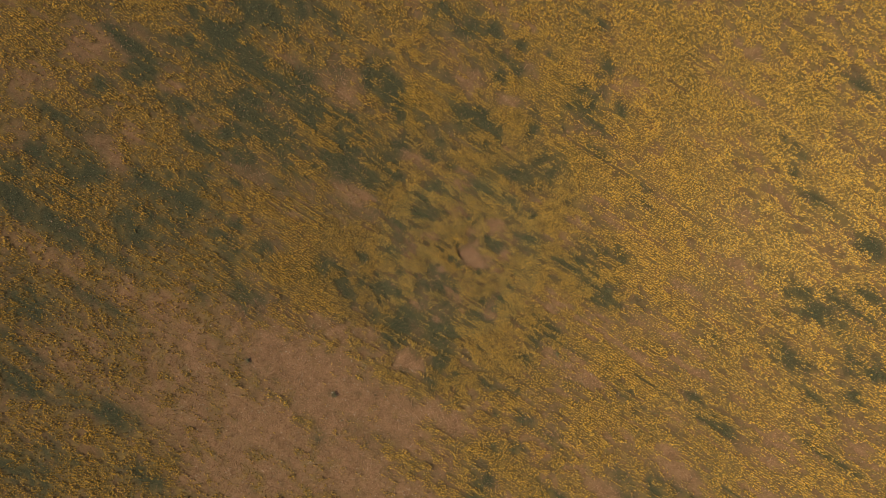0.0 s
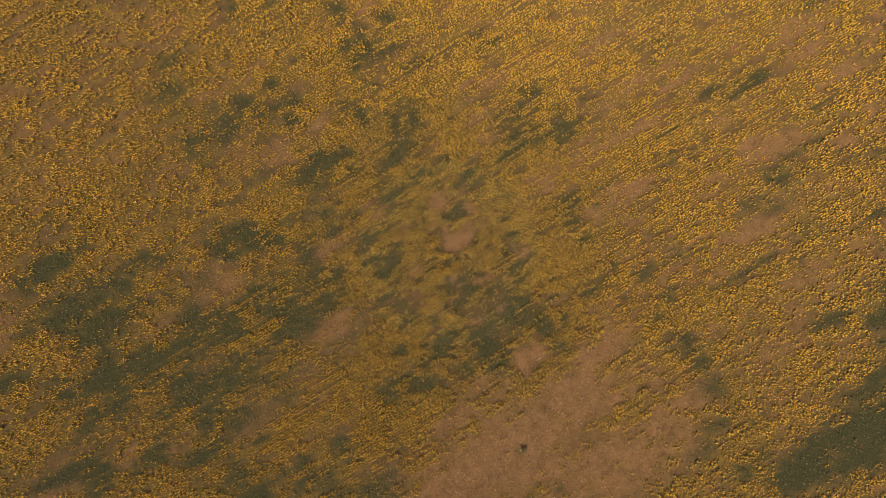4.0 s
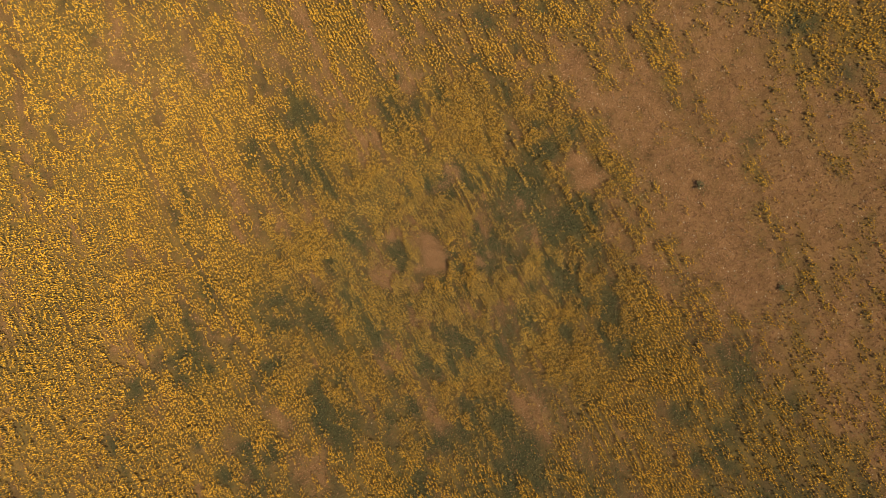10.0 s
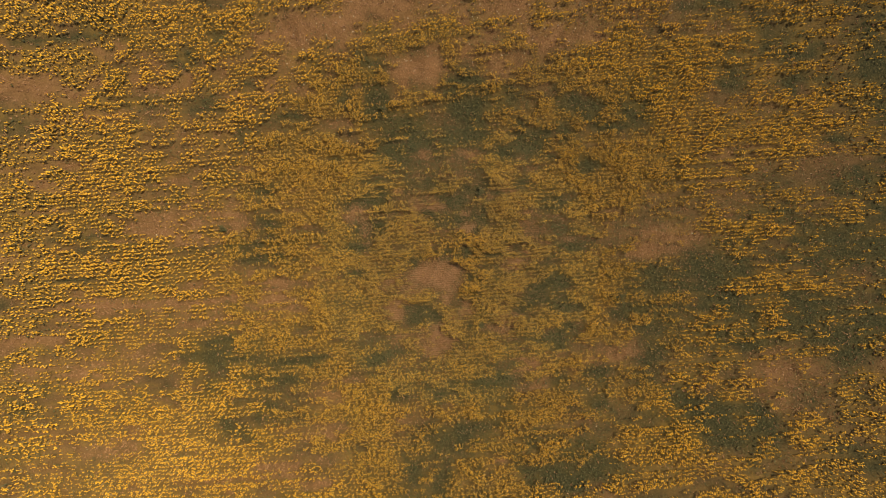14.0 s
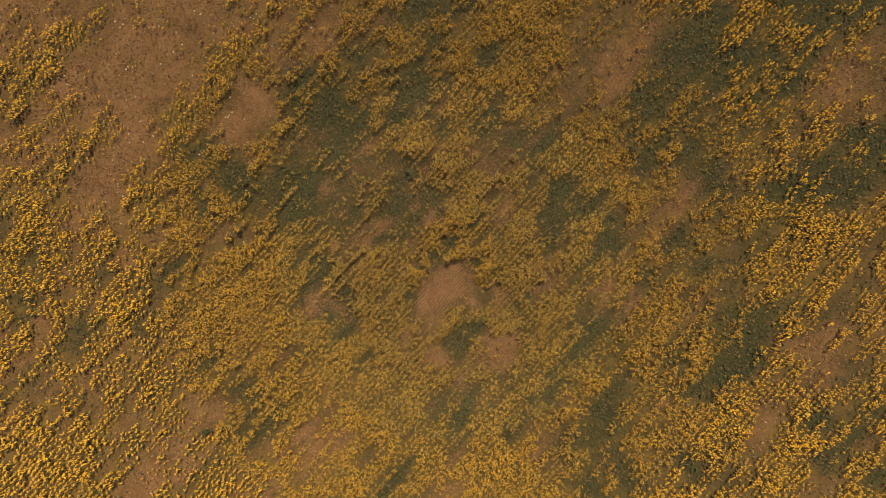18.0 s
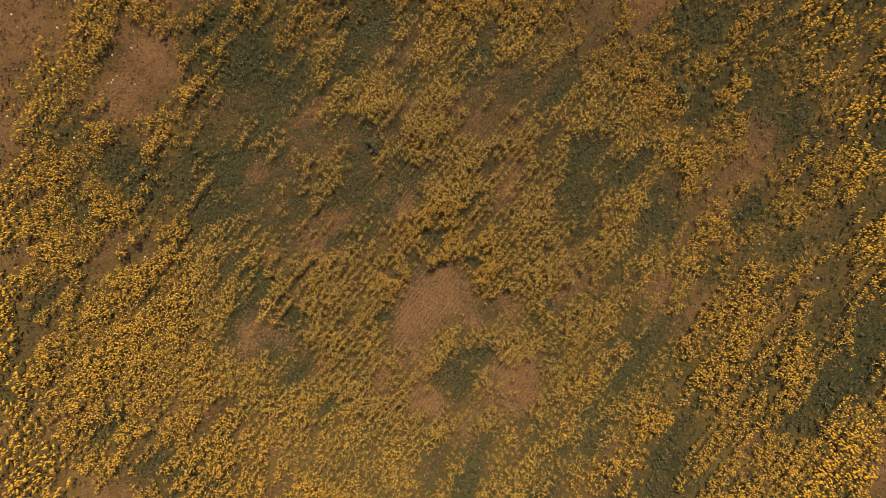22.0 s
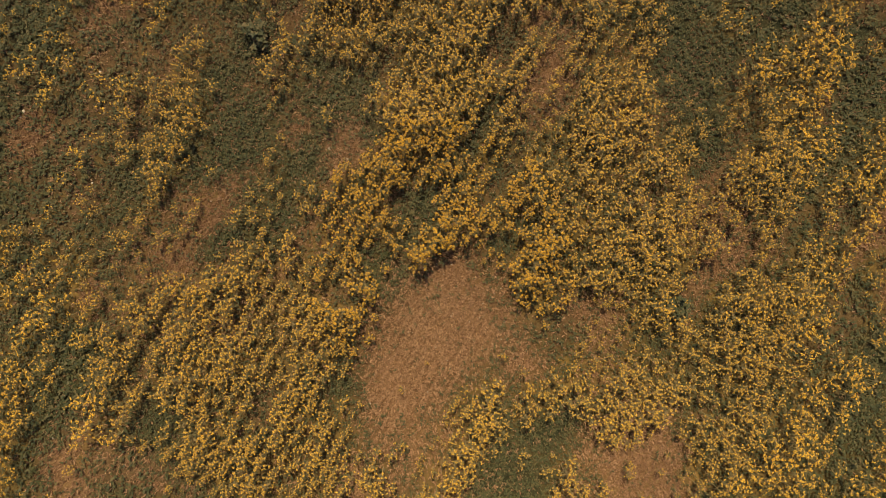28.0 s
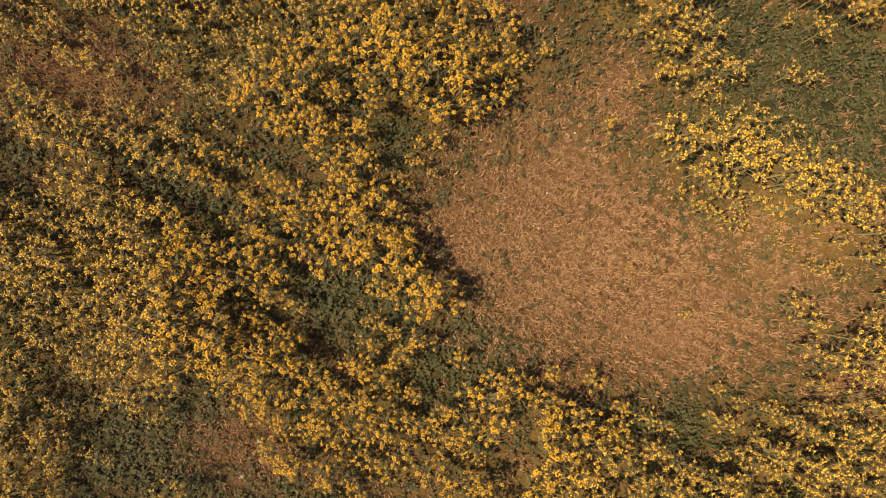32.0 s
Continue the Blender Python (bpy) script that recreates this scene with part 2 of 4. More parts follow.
GREEN_B = (
    (-4.21, 1.67, 0.12, 0.18), (-0.63, -0.9, 0.15, 0.35), (1.75, 3.91, 0.42, 0.69), (2.44, 3.15, 0.23, 0.31),
    (3.86, 3.42, 0.23, 0.38), (4.11, 4.08, 0.23, 0.31), (6.13, 0.75, 0.31, 0.84), (6.25, 0.21, 0.27, 0.38),
    (-3.99, -3.68, 0.38, 0.31), (-3.61, -4.51, 0.31, 0.38), (-2.27, -3.94, 0.31, 0.31), (-6.37, 0.08, 0.31, 0.38),
    (-3.51, -5.33, 0.34, 0.38), (-5.46, 0.5, 0.23, 0.31), (3.43, 5.46, 0.23, 0.31), (-7.8, -2.67, 0.66, 0.99),
    (-6.44, -2.93, 0.66, 0.73), (-7.91, -3.58, 0.53, 0.53), (-6.55, -1.52, 0.46, 0.6), (1.21, 5.07, 0.48, 0.93),
    (2.19, 5.33, 0.5, 0.99), (4.12, 4.81, 0.37, 0.4), (5.3, 9.48, 0.6, 0.79), (6, 6.79, 0.37, 0.6),
)
GREEN_C = (
    (7.51, 6.61, 0.5, 0.66), (6.13, 4.85, 0.37, 0.53), (6.03, 1.91, 0.37, 0.66), (6.35, -1.35, 0.46, 0.79),
    (7.5, 1.54, 0.37, 0.53), (8.26, 0.11, 0.48, 1.06), (6.14, 1.32, 0.4, 0.53), (9.53, 3.1, 0.29, 0.33),
    (10.52, 2.69, 0.26, 0.53), (-2.18, -4.77, 0.46, 0.53), (-4.39, -9.93, 0.5, 0.66), (2.65, 8.25, 0.48, 0.4),
    (-1.25, -5.54, 0.24, 0.79), (0.11, -5.16, 0.29, 0.66), (-5.86, -5.97, 0.13, 0.79), (-6.42, 1.27, 0.46, 0.66),
    (-4.66, -9.16, 0.34, 0.48), (-0.51, 5.76, 0.21, 0.66), (-2.76, 5.17, 0.32, 0.53), (-5.65, 3.06, 0.4, 0.4),
    (3.04, 9.75, 0.53, 0.53), (-4.08, 3.63, 0.26, 0.32), (-9.19, -3.42, 0.32, 0.53), (-6, 4.1, 0.82, 1.14),
)
GREEN_D = (
    (-8.6, 1.1, 1.05, 0.68), (-7.4, 6.2, 1.25, 0.68), (1.6, 10.8, 0.82, 1.82), (0.9, 13.3, 1.05, 1.36),
    (9.1, 12.8, 1.05, 1.59), (9.5, 14.7, 0.86, 1.14), (10.8, 6.9, 0.68, 1.14), (11.5, 5.1, 0.5, 0.68),
    (10.8, 3.6, 0.41, 1.14), (8.4, -0.5, 0.5, 1.73), (9.2, -1.7, 0.59, 1.09), (4.4, -4.2, 0.36, 1.27),
    (6.5, -3.5, 0.41, 0.86), (-2.7, -9.6, 0.68, 0.57), (-9.2, -12.8, 0.5, 1.36), (-9.2, -14.7, 0.59, 0.91),
    (-12.7, -11.7, 0.59, 0.91), (-11.5, -13.3, 0.41, 0.91), (-9.2, -5.3, 0.41, 0.41), (-7.5, -10.6, 0.41, 0.41),
    (16.5, 5.4, 0.5, 1.36), (15, 5.3, 0.41, 0.68), (18.4, 5, 0.64, 0.91), (-1.8, -11.6, 0.23, 2.27),
)
GREEN_E = (
    (-2.8, -12.2, 0.27, 0.27), (-1, -9.8, 0.3, 1.82), (9.5, 5.7, 0.59, 0.86), (13.3, 2.2, 0.41, 0.55),
    (10.3, -2.8, 0.82, 0.68), (4.3, -8.1, 0.23, 0.91), (-10.9, -3.8, 0.36, 0.68), (-8.3, 2.9, 0.45, 0.55),
    (-4.6, 6.9, 0.45, 0.68), (7.5, 17.1, 0.68, 0.91), (4.7, 14.9, 0.68, 1.14), (7.5, 10.4, 0.41, 0.68),
    (12.8, 0.4, 0.32, 0.68), (-9.9, -10.3, 0.27, 0.55), (-8.2, -8.1, 0.11, 1.36), (-7.5, 7.3, 0.48, 1.21),
    (-7.3, 9.5, 0.7, 1.03), (11.5, -2.8, 1.03, 1.33), (-1.6, 16.4, 0.42, 0.91), (-13.2, 13.9, 0.97, 1.15),
    (-10.1, 17, 0.82, 1.75), (-8.7, 14.8, 0.66, 0.91), (-8.2, 18.3, 0.42, 1.45), (-2.9, 21.2, 0.54, 1.21),
)
GREEN_F = (
    (-15.1, 17.3, 0.54, 1.21), (1.2, 22.5, 1.51, 1.21), (3.5, 17.1, 0.79, 1.99), (4.7, 20.4, 0.79, 2.3),
    (6.2, 20.1, 0.48, 2.12), (-8.9, -22.5, 0.66, 1.75), (-8, -25.4, 0.85, 1.21), (3.7, -12.7, 0.6, 1.15),
    (4.7, -10.3, 0.48, 1.45), (7.9, -12.1, 0.66, 1.45), (7.1, -9.8, 0.39, 1.15), (12.5, -10.8, 0.33, 1.15),
    (13.6, -10.6, 0.33, 1.15), (0.4, -23.8, 0.39, 0.91), (5.9, -22.7, 0.24, 0.6), (0.2, 19.6, 0.79, 1.75),
    (-2, 22.9, 1.15, 0.91), (-5.1, 19.8, 0.24, 0.66), (-3.4, -20.4, 0.24, 0.24), (-6.5, 8.7, 0.3, 0.91),
    (-12.6, 12.5, 0.42, 0.6), (-2.1, -17.6, 0.12, 1.81), (-0.6, -20.4, 0.12, 2.12), (-2.7, -19.3, 0.12, 1.51),
)
GREEN_G = (
    (23.7, -20, 0.84, 1.53), (17.5, -2.2, 1.23, 1.53), (16.1, -3.9, 0.54, 1.15), (18.2, -5.4, 0.69, 0.69),
    (20.3, -2.2, 0.69, 1.07), (23.7, -0.2, 0.42, 0.92), (27, 5, 0.84, 0.77), (25, 4.9, 0.61, 0.46),
    (14.3, -5.2, 0.42, 0.92), (21.5, -1.6, 0.38, 0.77), (28.4, 6.7, 1, 1.15), (29.6, 1.4, 0.54, 0.77),
    (31.3, 7.4, 0.69, 1.15), (30.5, 9.9, 1.38, 1.53), (24, 10.9, 1, 1.15), (21.4, 12.1, 1.3, 1.15),
    (17.8, 9.5, 1.3, 1.84), (17.1, 12.7, 1.3, 1.45), (-16.2, 3, 0.23, 0.23), (-26.3, -3.3, 0.92, 0.96),
    (-27.6, 0.8, 0.54, 0.92), (-20.2, 1.9, 0.5, 0.54), (-29.7, -7.7, 1.38, 1.53), (-23.4, -9.1, 0.69, 1.15),
)
GREEN_H = (
    (-22.3, -11.6, 0.69, 1.15), (-19.4, -12.5, 0.84, 1.15), (-15.6, -12.3, 1, 1.15), (-17.5, -12.8, 1, 1.15),
    (-18, 10.8, 0.31, 0.31), (-26.4, -11.3, 0.92, 1.53), (21.7, -20.5, 0.61, 0.77), (28.4, -3.1, 0.23, 0.77),
    (19, 2.3, 0.31, 0.77), (23.8, 2.3, 0.23, 0.77), (30.4, 4.4, 0.38, 0.61), (-4.3, 34.6, 0.84, 1.12),
    (-1.2, 32.5, 1.21, 1.12), (0.3, 34.8, 0.6, 2.7), (10.6, 26.3, 2.14, 3.63), (14.9, 27.9, 1.02, 2.7),
    (5.6, 28.4, 1.02, 2.23), (-8.4, 36.6, 0.51, 1.86), (-11.5, 31.7, 1.86, 1.39), (-8.6, 25, 1.21, 2.7),
    (-13.2, 25.7, 1.21, 1.77), (-8.3, 22.6, 2.05, 1.39), (-16.9, 35.7, 1.02, 3.63), (-16.7, 30.1, 0.84, 4.56),
)
GREEN_I = (
    (-12.2, 35.5, 0.51, 1.77), (20, 35.6, 1.21, 1.77), (-1.9, 27.4, 0.84, 0.84), (-3.9, 25.2, 0.6, 1.77),
    (2.8, 29, 0.6, 1.77), (8.8, 34.8, 0.6, 1.77), (4.5, 25.7, 1.58, 2.7), (-14.4, 37.4, 0.6, 2.7),
    (6.1, -32.6, 0.6, 1.58), (7.9, -29, 0.84, 1.77), (10.8, -34.8, 1.02, 1.77), (13.1, -27.9, 0.84, 3.16),
    (14.3, -30.8, 0.51, 2.7), (-0.5, -26.2, 0.6, 2.23), (12, -30.2, 0.6, 2.7), (-12.8, -24.6, 0.33, 1.77),
    (-14.5, -23.1, 0.33, 1.3), (16.1, -32.3, 0.51, 2.23), (8, -35.5, 0.84, 1.3), (-14.5, -31, 0.33, 3.63),
    (-9.9, -23.8, 0.42, 1.77), (-10.5, -34, 0.42, 1.3), (-20.6, -32.9, 0.84, 2.7), (-20.4, -28.3, 0.84, 2.7),
)
GREEN_J = (
    (-19.6, -23.2, 0.51, 2.7), (-7, -29.5, 0.14, 2.79), (-4.8, -31.1, 0.14, 2.32), (-13, -19.9, 0.19, 2.79),
    (-23.9, 29.6, 1.09, 2.86), (-20.4, 24.1, 0.44, 2.86), (-27.5, 27.9, 0.44, 2.86), (-30, 26.3, 0.89, 2.86),
    (-28.7, 22.4, 0.54, 2.86), (-28, 17.6, 1.09, 2.37), (-36.3, 22.3, 1.28, 2.86), (-31.5, 13, 0.89, 2.86),
    (20.6, -24.1, 0.54, 2.86), (20.1, -29.8, 0.89, 1.87), (10.7, -36.1, 1.09, 1.87), (31.2, -22.5, 0.44, 1.87),
    (2.3, -35.6, 0.25, 3.45), (-33.7, 21, 0.79, 1.97), (-2.14, -0.61, 0.26, 0.64), (-3.97, -0.08, 0.23, 0.29),
    (-2.8, -1.4, 0.23, 0.35),
)
GREEN = GREEN_A + GREEN_B + GREEN_C + GREEN_D + GREEN_E + GREEN_F + GREEN_G + GREEN_H + GREEN_I + GREEN_J
THIN_A = (
    (-5.2, 0.2, 0.84, 0.92), (-6.41, -1.07, 0.53, 0.79), (4.04, -3.13, 0.79, 0.66), (5.08, 4.89, 0.53, 0.66),
    (-7.63, -0.36, 0.79, 1.06), (-16, -8.8, 0.68, 0.91), (-2.4, 10.8, 1.14, 1.36), (17.7, 3.4, 0.91, 0.91),
    (-3.3, 14, 0.76, 1.21), (-7.1, 16, 0.6, 1.81), (7.5, 16.7, 0.76, 1.81), (2, -13.7, 0.76, 3.02),
    (-8.3, -22, 0.36, 2.42), (-5.1, -19.8, 0.36, 3.63), (-3.7, 19.1, 0.91, 1.81), (27.9, 10.7, 2.3, 2.3),
    (24.4, -11.1, 0.92, 1.91), (15.8, -10.5, 1.15, 1.53), (-25, 2.3, 1.53, 2.3), (-27.9, 8.1, 1.15, 2.3),
    (16.5, 32, 1.39, 2.79), (-15.3, -28.6, 0.93, 2.79), (-15.9, -22.1, 0.74, 2.79), (-19.4, -19.1, 0.93, 2.79),
)
THIN_B = (
    (-11, -27, 0.65, 3.72), (11.5, 34.2, 0.93, 1.39), (-13.7, -32.4, 0.65, 3.72), (-15.5, -15.1, 0.56, 2.32),
    (-0.5, 35.8, 1.86, 2.79), (4.4, -38.9, 0.99, 2.96), (-27.8, 26.5, 0.99, 2.96), (-11.4, 38.6, 1.18, 1.48),
    (-26.6, 23.7, 0.99, 3.95), (3.62, -1.98, 0.76, 0.64), (2.79, -0.31, 0.35, 0.35), (-5.31, -1.18, 0.61, 1.22),
    (-3.2, -1.16, 0.88, 1.34), (-2.13, -2.18, 0.35, 0.35), (3.93, -1.35, 0.64, 0.76),
)
THIN = THIN_A + THIN_B
DENSE_A = (
    (-1.23, 0.29, 0.29, 0.88), (1.38, 1.5, 0.76, 0.76), (-1.13, 1.87, 0.47, 0.88), (3.5, -0.1, 0.32, 0.41),
    (4.07, 0.88, 0.41, 0.53), (-1.25, -2.04, 0.7, 0.47), (1.49, -2.08, 0.26, 0.58), (0.55, 1.29, 0.41, 0.53),
    (-2.74, 2.32, 0.41, 0.35), (2.73, 1.4, 0.35, 0.35), (-4.02, 2.13, 0.23, 0.35), (-1.95, -0.21, 0.12, 0.35),
    (5.08, -0.19, 0.53, 0.61), (-1.63, -3.06, 0.46, 1.53), (-4.53, -3.19, 0.34, 0.46), (1.46, -2.64, 0.42, 0.38),
    (-5.19, -6.61, 1.45, 2.64), (-8.38, -4.45, 0.5, 0.4), (7.32, 0.23, 0.5, 0.79), (8.64, 3.59, 0.82, 1.98),
    (10.58, 1.73, 0.66, 0.79), (-0.66, -6.08, 1.19, 0.79), (1.55, -4.87, 0.99, 0.79), (3.25, 6.16, 0.37, 0.93),
)
DENSE_B = (
    (1.9, 6.81, 0.5, 0.79), (-4.89, 2.31, 0.6, 0.53), (-2.23, 2.55, 0.73, 0.66), (-5.75, -3.39, 0.79, 0.66),
    (7.21, 4.34, 0.53, 0.66), (1.1, -6.4, 1.41, 2.5), (-6.4, -17.4, 1.25, 1.36), (11.7, 2.2, 1.59, 1.36),
    (-12.1, -2.1, 0.64, 1.36), (7.5, -4.8, 1.25, 1.14), (15.1, 3.5, 1.14, 1.36), (10.2, 9.5, 1.05, 1.36),
    (5.7, -4, 0.82, 0.86), (-18.7, -4.8, 0.91, 1.36), (-0.8, -17.9, 0.79, 4.53), (9.4, -15.2, 1.99, 2.42),
    (12, -5.4, 1.69, 3.02), (14.4, -18.7, 1.69, 3.63), (-9.3, 10.3, 1.09, 3.02), (7, -21.5, 0.6, 2.42),
    (-4.3, 9.7, 1.39, 3.63), (-4.2, -21.1, 0.79, 4.53), (-5.2, 17.3, 0.73, 2.42), (24, -8.3, 4.21, 5.74),
)
DENSE_C = (
    (16.2, -12.9, 2.91, 3.06), (26.2, -17.3, 2.14, 3.06), (17.6, 0.9, 1.38, 1.53), (26.9, -2.9, 2.14, 2.3),
    (21.8, 2.6, 2.91, 1.53), (-27.3, -7.3, 1.76, 1.15), (-28.7, -4, 0.77, 1.91), (-28.8, -0.2, 0.54, 1.53),
    (9, 31, 1.21, 2.23), (16.2, 33.4, 1.21, 2.23), (19.8, 31.8, 1.67, 2.7), (16.9, 21.2, 2.14, 2.7),
    (-4.7, 28.5, 0.6, 4.56), (-7.5, 27.2, 0.84, 2.23), (-11.7, 28.4, 0.84, 2.23), (-13.8, 32.3, 0.6, 2.7),
    (4.1, 35, 1.02, 2.7), (15.2, -23.9, 1.21, 3.63), (-3.3, -30.7, 0.6, 3.16), (-5.4, -33.3, 0.6, 2.7),
    (3.6, -31.6, 0.65, 2.7), (-13.9, -28.2, 0.42, 3.63), (-14.7, -17.5, 0.84, 3.63), (-4.2, 42, 1.28, 2.86),
)
DENSE_D = (
    (-18, 33.3, 0.44, 1.87), (-34.2, 17.2, 0.64, 2.86), (-30, 18, 0.79, 1.48), (22.7, -23.9, 1.28, 2.86),
    (-27.9, -7.4, 1.68, 4.63), (-29.1, -14.2, 0.42, 0.84),
)
DENSE = DENSE_A + DENSE_B + DENSE_C + DENSE_D
OLIVE_A = (
    (-2.87, 0.17, 0.99, 1.34), (-3.8, -1.83, 0.7, 0.58), (-4.04, -4.06, 0.61, 0.61), (3.7, 14.4, 3.32, 9.07),
    (9.3, 1.7, 2.42, 6.35), (-9.4, 16.5, 1.81, 4.53), (-7.6, 0.1, 2.12, 4.84), (4.9, -10.9, 1.81, 4.23),
    (6.7, 23.2, 6.97, 10.69), (3.7, 11.2, 6.04, 6.97), (-11.4, 25.1, 3.25, 12.09), (11.5, 1.5, 4.65, 7.44),
    (0.4, 22.6, 6.41, 12.83), (-14.6, 32.5, 5.92, 7.4), (5.7, 11.5, 2.73, 4.32), (-6.1, -1.6, 1.59, 3.64),
    (-4.16, -0.54, 0.47, 0.93), (-2.16, 0.44, 0.53, 1.17),
)
OLIVE = OLIVE_A
FALLOW = (
    (2.4, -1.5, 0.28, 0.35), (2.1, -2.6, 0.24, 0.24), (2.5, -2.2, 0.47, 0.75), (-28.5, -15.5, 1.89, 3.36),
    (-31.9, -10.6, 2.10, 4.20), (-28.2, -20.8, 1.35, 2.71), (-25.6, -25.4, 0.98, 4.00), (-23.2, -28.1, 2.03, 3.16),
    (-29.9, -21.1, 1.56, 4.89), (-28.6, -24.5, 2.25, 6.76),
)
FURROWS = ((-0.30, 1.75, 0.055, 1.2), (-0.29, 3.4, 0.045, 0.6))
SHRUBS = ((-2.66, -11.86, 0.35), (-16.17, 2.72, 0.45), (-17.67, 10.70, 0.30), (2.27, 8.16, 0.40), (-3.67, 1.38, 0.30), (3.15, 0.97, 0.22), (-8.24, -3.25, 0.30), (-12.27, -11.37, 0.30))
rng = np.random.default_rng(7)


def lattice(seed, n=256):
    return np.random.default_rng(seed).random((n, n))


def field_noise(x, y, size, seed, stretch=1.0):
    """Smooth random values from 0 to 1; size: metres across the rows, stretch: how much longer along them."""
    g = lattice(seed)
    u, v = np.asarray(x) / size + 1000.5, np.asarray(y) / (size * stretch) + 1000.5
    i, j = np.floor(u).astype(int), np.floor(v).astype(int)
    a, b = u - i, v - j
    a, b = a * a * (3 - 2 * a), b * b * (3 - 2 * b)
    i0, i1, j0, j1 = i % 256, (i + 1) % 256, j % 256, (j + 1) % 256
    return (g[i0, j0] * (1 - a) + g[i1, j0] * a) * (1 - b) + (g[i0, j1] * (1 - a) + g[i1, j1] * a) * b


def patch_cover(x, y, patches, edge=0.5):
    """0 outside the patches, 1 well within them, with ragged edges that follow the rows."""
    wx = (field_noise(x, y, 0.6, 11, 1.6) - 0.5) * 1.0
    wy = (field_noise(x, y, 0.6, 12, 1.6) - 0.5) * 1.5
    fine = (field_noise(x, y, 0.22, 13, 2.2) - 0.5) * 0.5 + (field_noise(x, y, 0.7, 14, 2.0) - 0.5) * 0.6
    out = np.zeros(np.shape(x))
    for px, py, a, b in patches:
        near = (abs(x - px) < 2.0 * a + 0.6) & (abs(y - py) < 2.0 * b + 0.8)
        if not near.any():
            continue
        k = min(1.0, max(0.04, 0.9 * min(a, b)))
        d = np.hypot((x[near] - px + wx[near] * k) / a, (y[near] - py + wy[near] * k) / b) + fine[near]
        out[near] = np.maximum(out[near], np.clip((1 + edge - d) / (2 * edge), 0, 1))
    return out


def soft_step(v, lo, hi):
    v = np.clip((v - lo) / (hi - lo), 0, 1)
    return v * v * (3 - 2 * v)


def covers(x, y):
    """Dry, green and crop cover from 0 to 1 at points of the field."""
    bare = patch_cover(x, y, BARE, 0.6)
    dry = np.maximum(bare, 0.9 * patch_cover(x, y, DRY, 0.7))
    fallow = patch_cover(x, y, FALLOW)
    green = patch_cover(x, y, GREEN, 0.7) * (1 - 0.6 * dry)
    thin = patch_cover(x, y, THIN, 0.8)
    olive = patch_cover(x, y, OLIVE, 0.9) * (1 - dry)
    dense = patch_cover(x, y, DENSE, 0.8) * (1 - dry) * (1 - green)
    broad = 0.6 * field_noise(x, y, 1.7, 21, 1.8) + 0.4 * field_noise(x, y, 5.0, 23, 1.5)
    share = 0.95 + 0.36 * (broad - 0.5) + 0.34 * dense - 0.40 * thin - 0.32 * olive
    share = share * (1 - 0.64 * dry) * (1 - 0.60 * green) * (1 - np.where(np.hypot(x, y) < 6, 0.88, 0.42) * bare ** 0.7) * (1 - 0.9 * fallow)
    line = np.round(x / ROW) + 0.5
    row = 0.5 * field_noise(line, y, 1.0, 25, 2.0) + 0.5 * field_noise(line, y, 1.0, 26, 7.0)
    clump = 0.36 * row + 0.36 * field_noise(x, y, 0.30, 24, 1.8) + 0.28 * field_noise(x, y, 0.8, 22, 2.1)
    crop = soft_step(share + 1.3 * (clump - 0.5), 0.16, 0.92)
    holes = 0.6 * field_noise(x, y, 0.19, 28, 4.2) + 0.4 * field_noise(x, y, 0.45, 29, 1.9)
    crop = crop * soft_step(holes + 0.33 * dense, 0.33, 0.46)
    missed = field_noise(line, y, 1.0, 33, 6.0) + 0.25 * field_noise(x, y, 0.5, 34, 3.0) + 0.3 * np.clip((4.0 - np.hypot(x, y)) / 2.0, 0, 1)
    crop = crop * (0.25 + 0.75 * soft_step(missed, 0.16, 0.27))
    furrow = patch_cover(x, y, FURROWS, 0.3)
    crop = crop * (1 - furrow)
    rest = 1 - crop
    g = soft_step(0.6 * field_noise(x, y, 1.3, 31, 1.7) + 0.4 * field_noise(x, y, 0.4, 32, 1.7), 0.28, 0.6)
    dry = dry * (1 - 0.8 * fallow) * (1 - furrow)
    green = np.clip(0.85 * green + 0.8 * fallow + 0.9 * furrow + 0.45 * olive + (0.10 + 0.30 * g) * (1 - dry) * (1 - 0.7 * thin), 0, 1)
    dry = np.clip(dry + 0.5 * thin * (1 - green) + 0.35 * (1 - g) * rest, 0, 1)
    return dry, green, crop


# ---- ground ----
def part(name, mesh_or_bm, mats, parent=None, label=""):
    if isinstance(mesh_or_bm, bmesh.types.BMesh):
        me = bpy.data.meshes.new(name)
        mesh_or_bm.to_mesh(me)
        mesh_or_bm.free()
    else:
        me = mesh_or_bm
    for m in mats if isinstance(mats, (list, tuple)) else [mats]:
        if m.name not in [q.name for q in me.materials]:
            me.materials.append(m)
    ob = new(name, me)
    ob.parent = parent
    return tagged(ob, label)


def mesh_from(name, verts, tris, mat_index=None):
    """A mesh from numpy arrays of corners and triangles."""
    me = bpy.data.meshes.new(name)
    nv, nf = len(verts), len(tris)
    me.vertices.add(nv)
    me.vertices.foreach_set("co", np.ascontiguousarray(verts, np.float32).ravel())
    me.loops.add(nf * 3)
    me.loops.foreach_set("vertex_index", np.ascontiguousarray(tris, np.int32).ravel())
    me.polygons.add(nf)
    me.polygons.foreach_set("loop_start", np.arange(0, nf * 3, 3, dtype=np.int32))
    if mat_index is not None:
        me.polygons.foreach_set("material_index", np.ascontiguousarray(mat_index, np.int32))
    me.update(calc_edges=True)
    return me


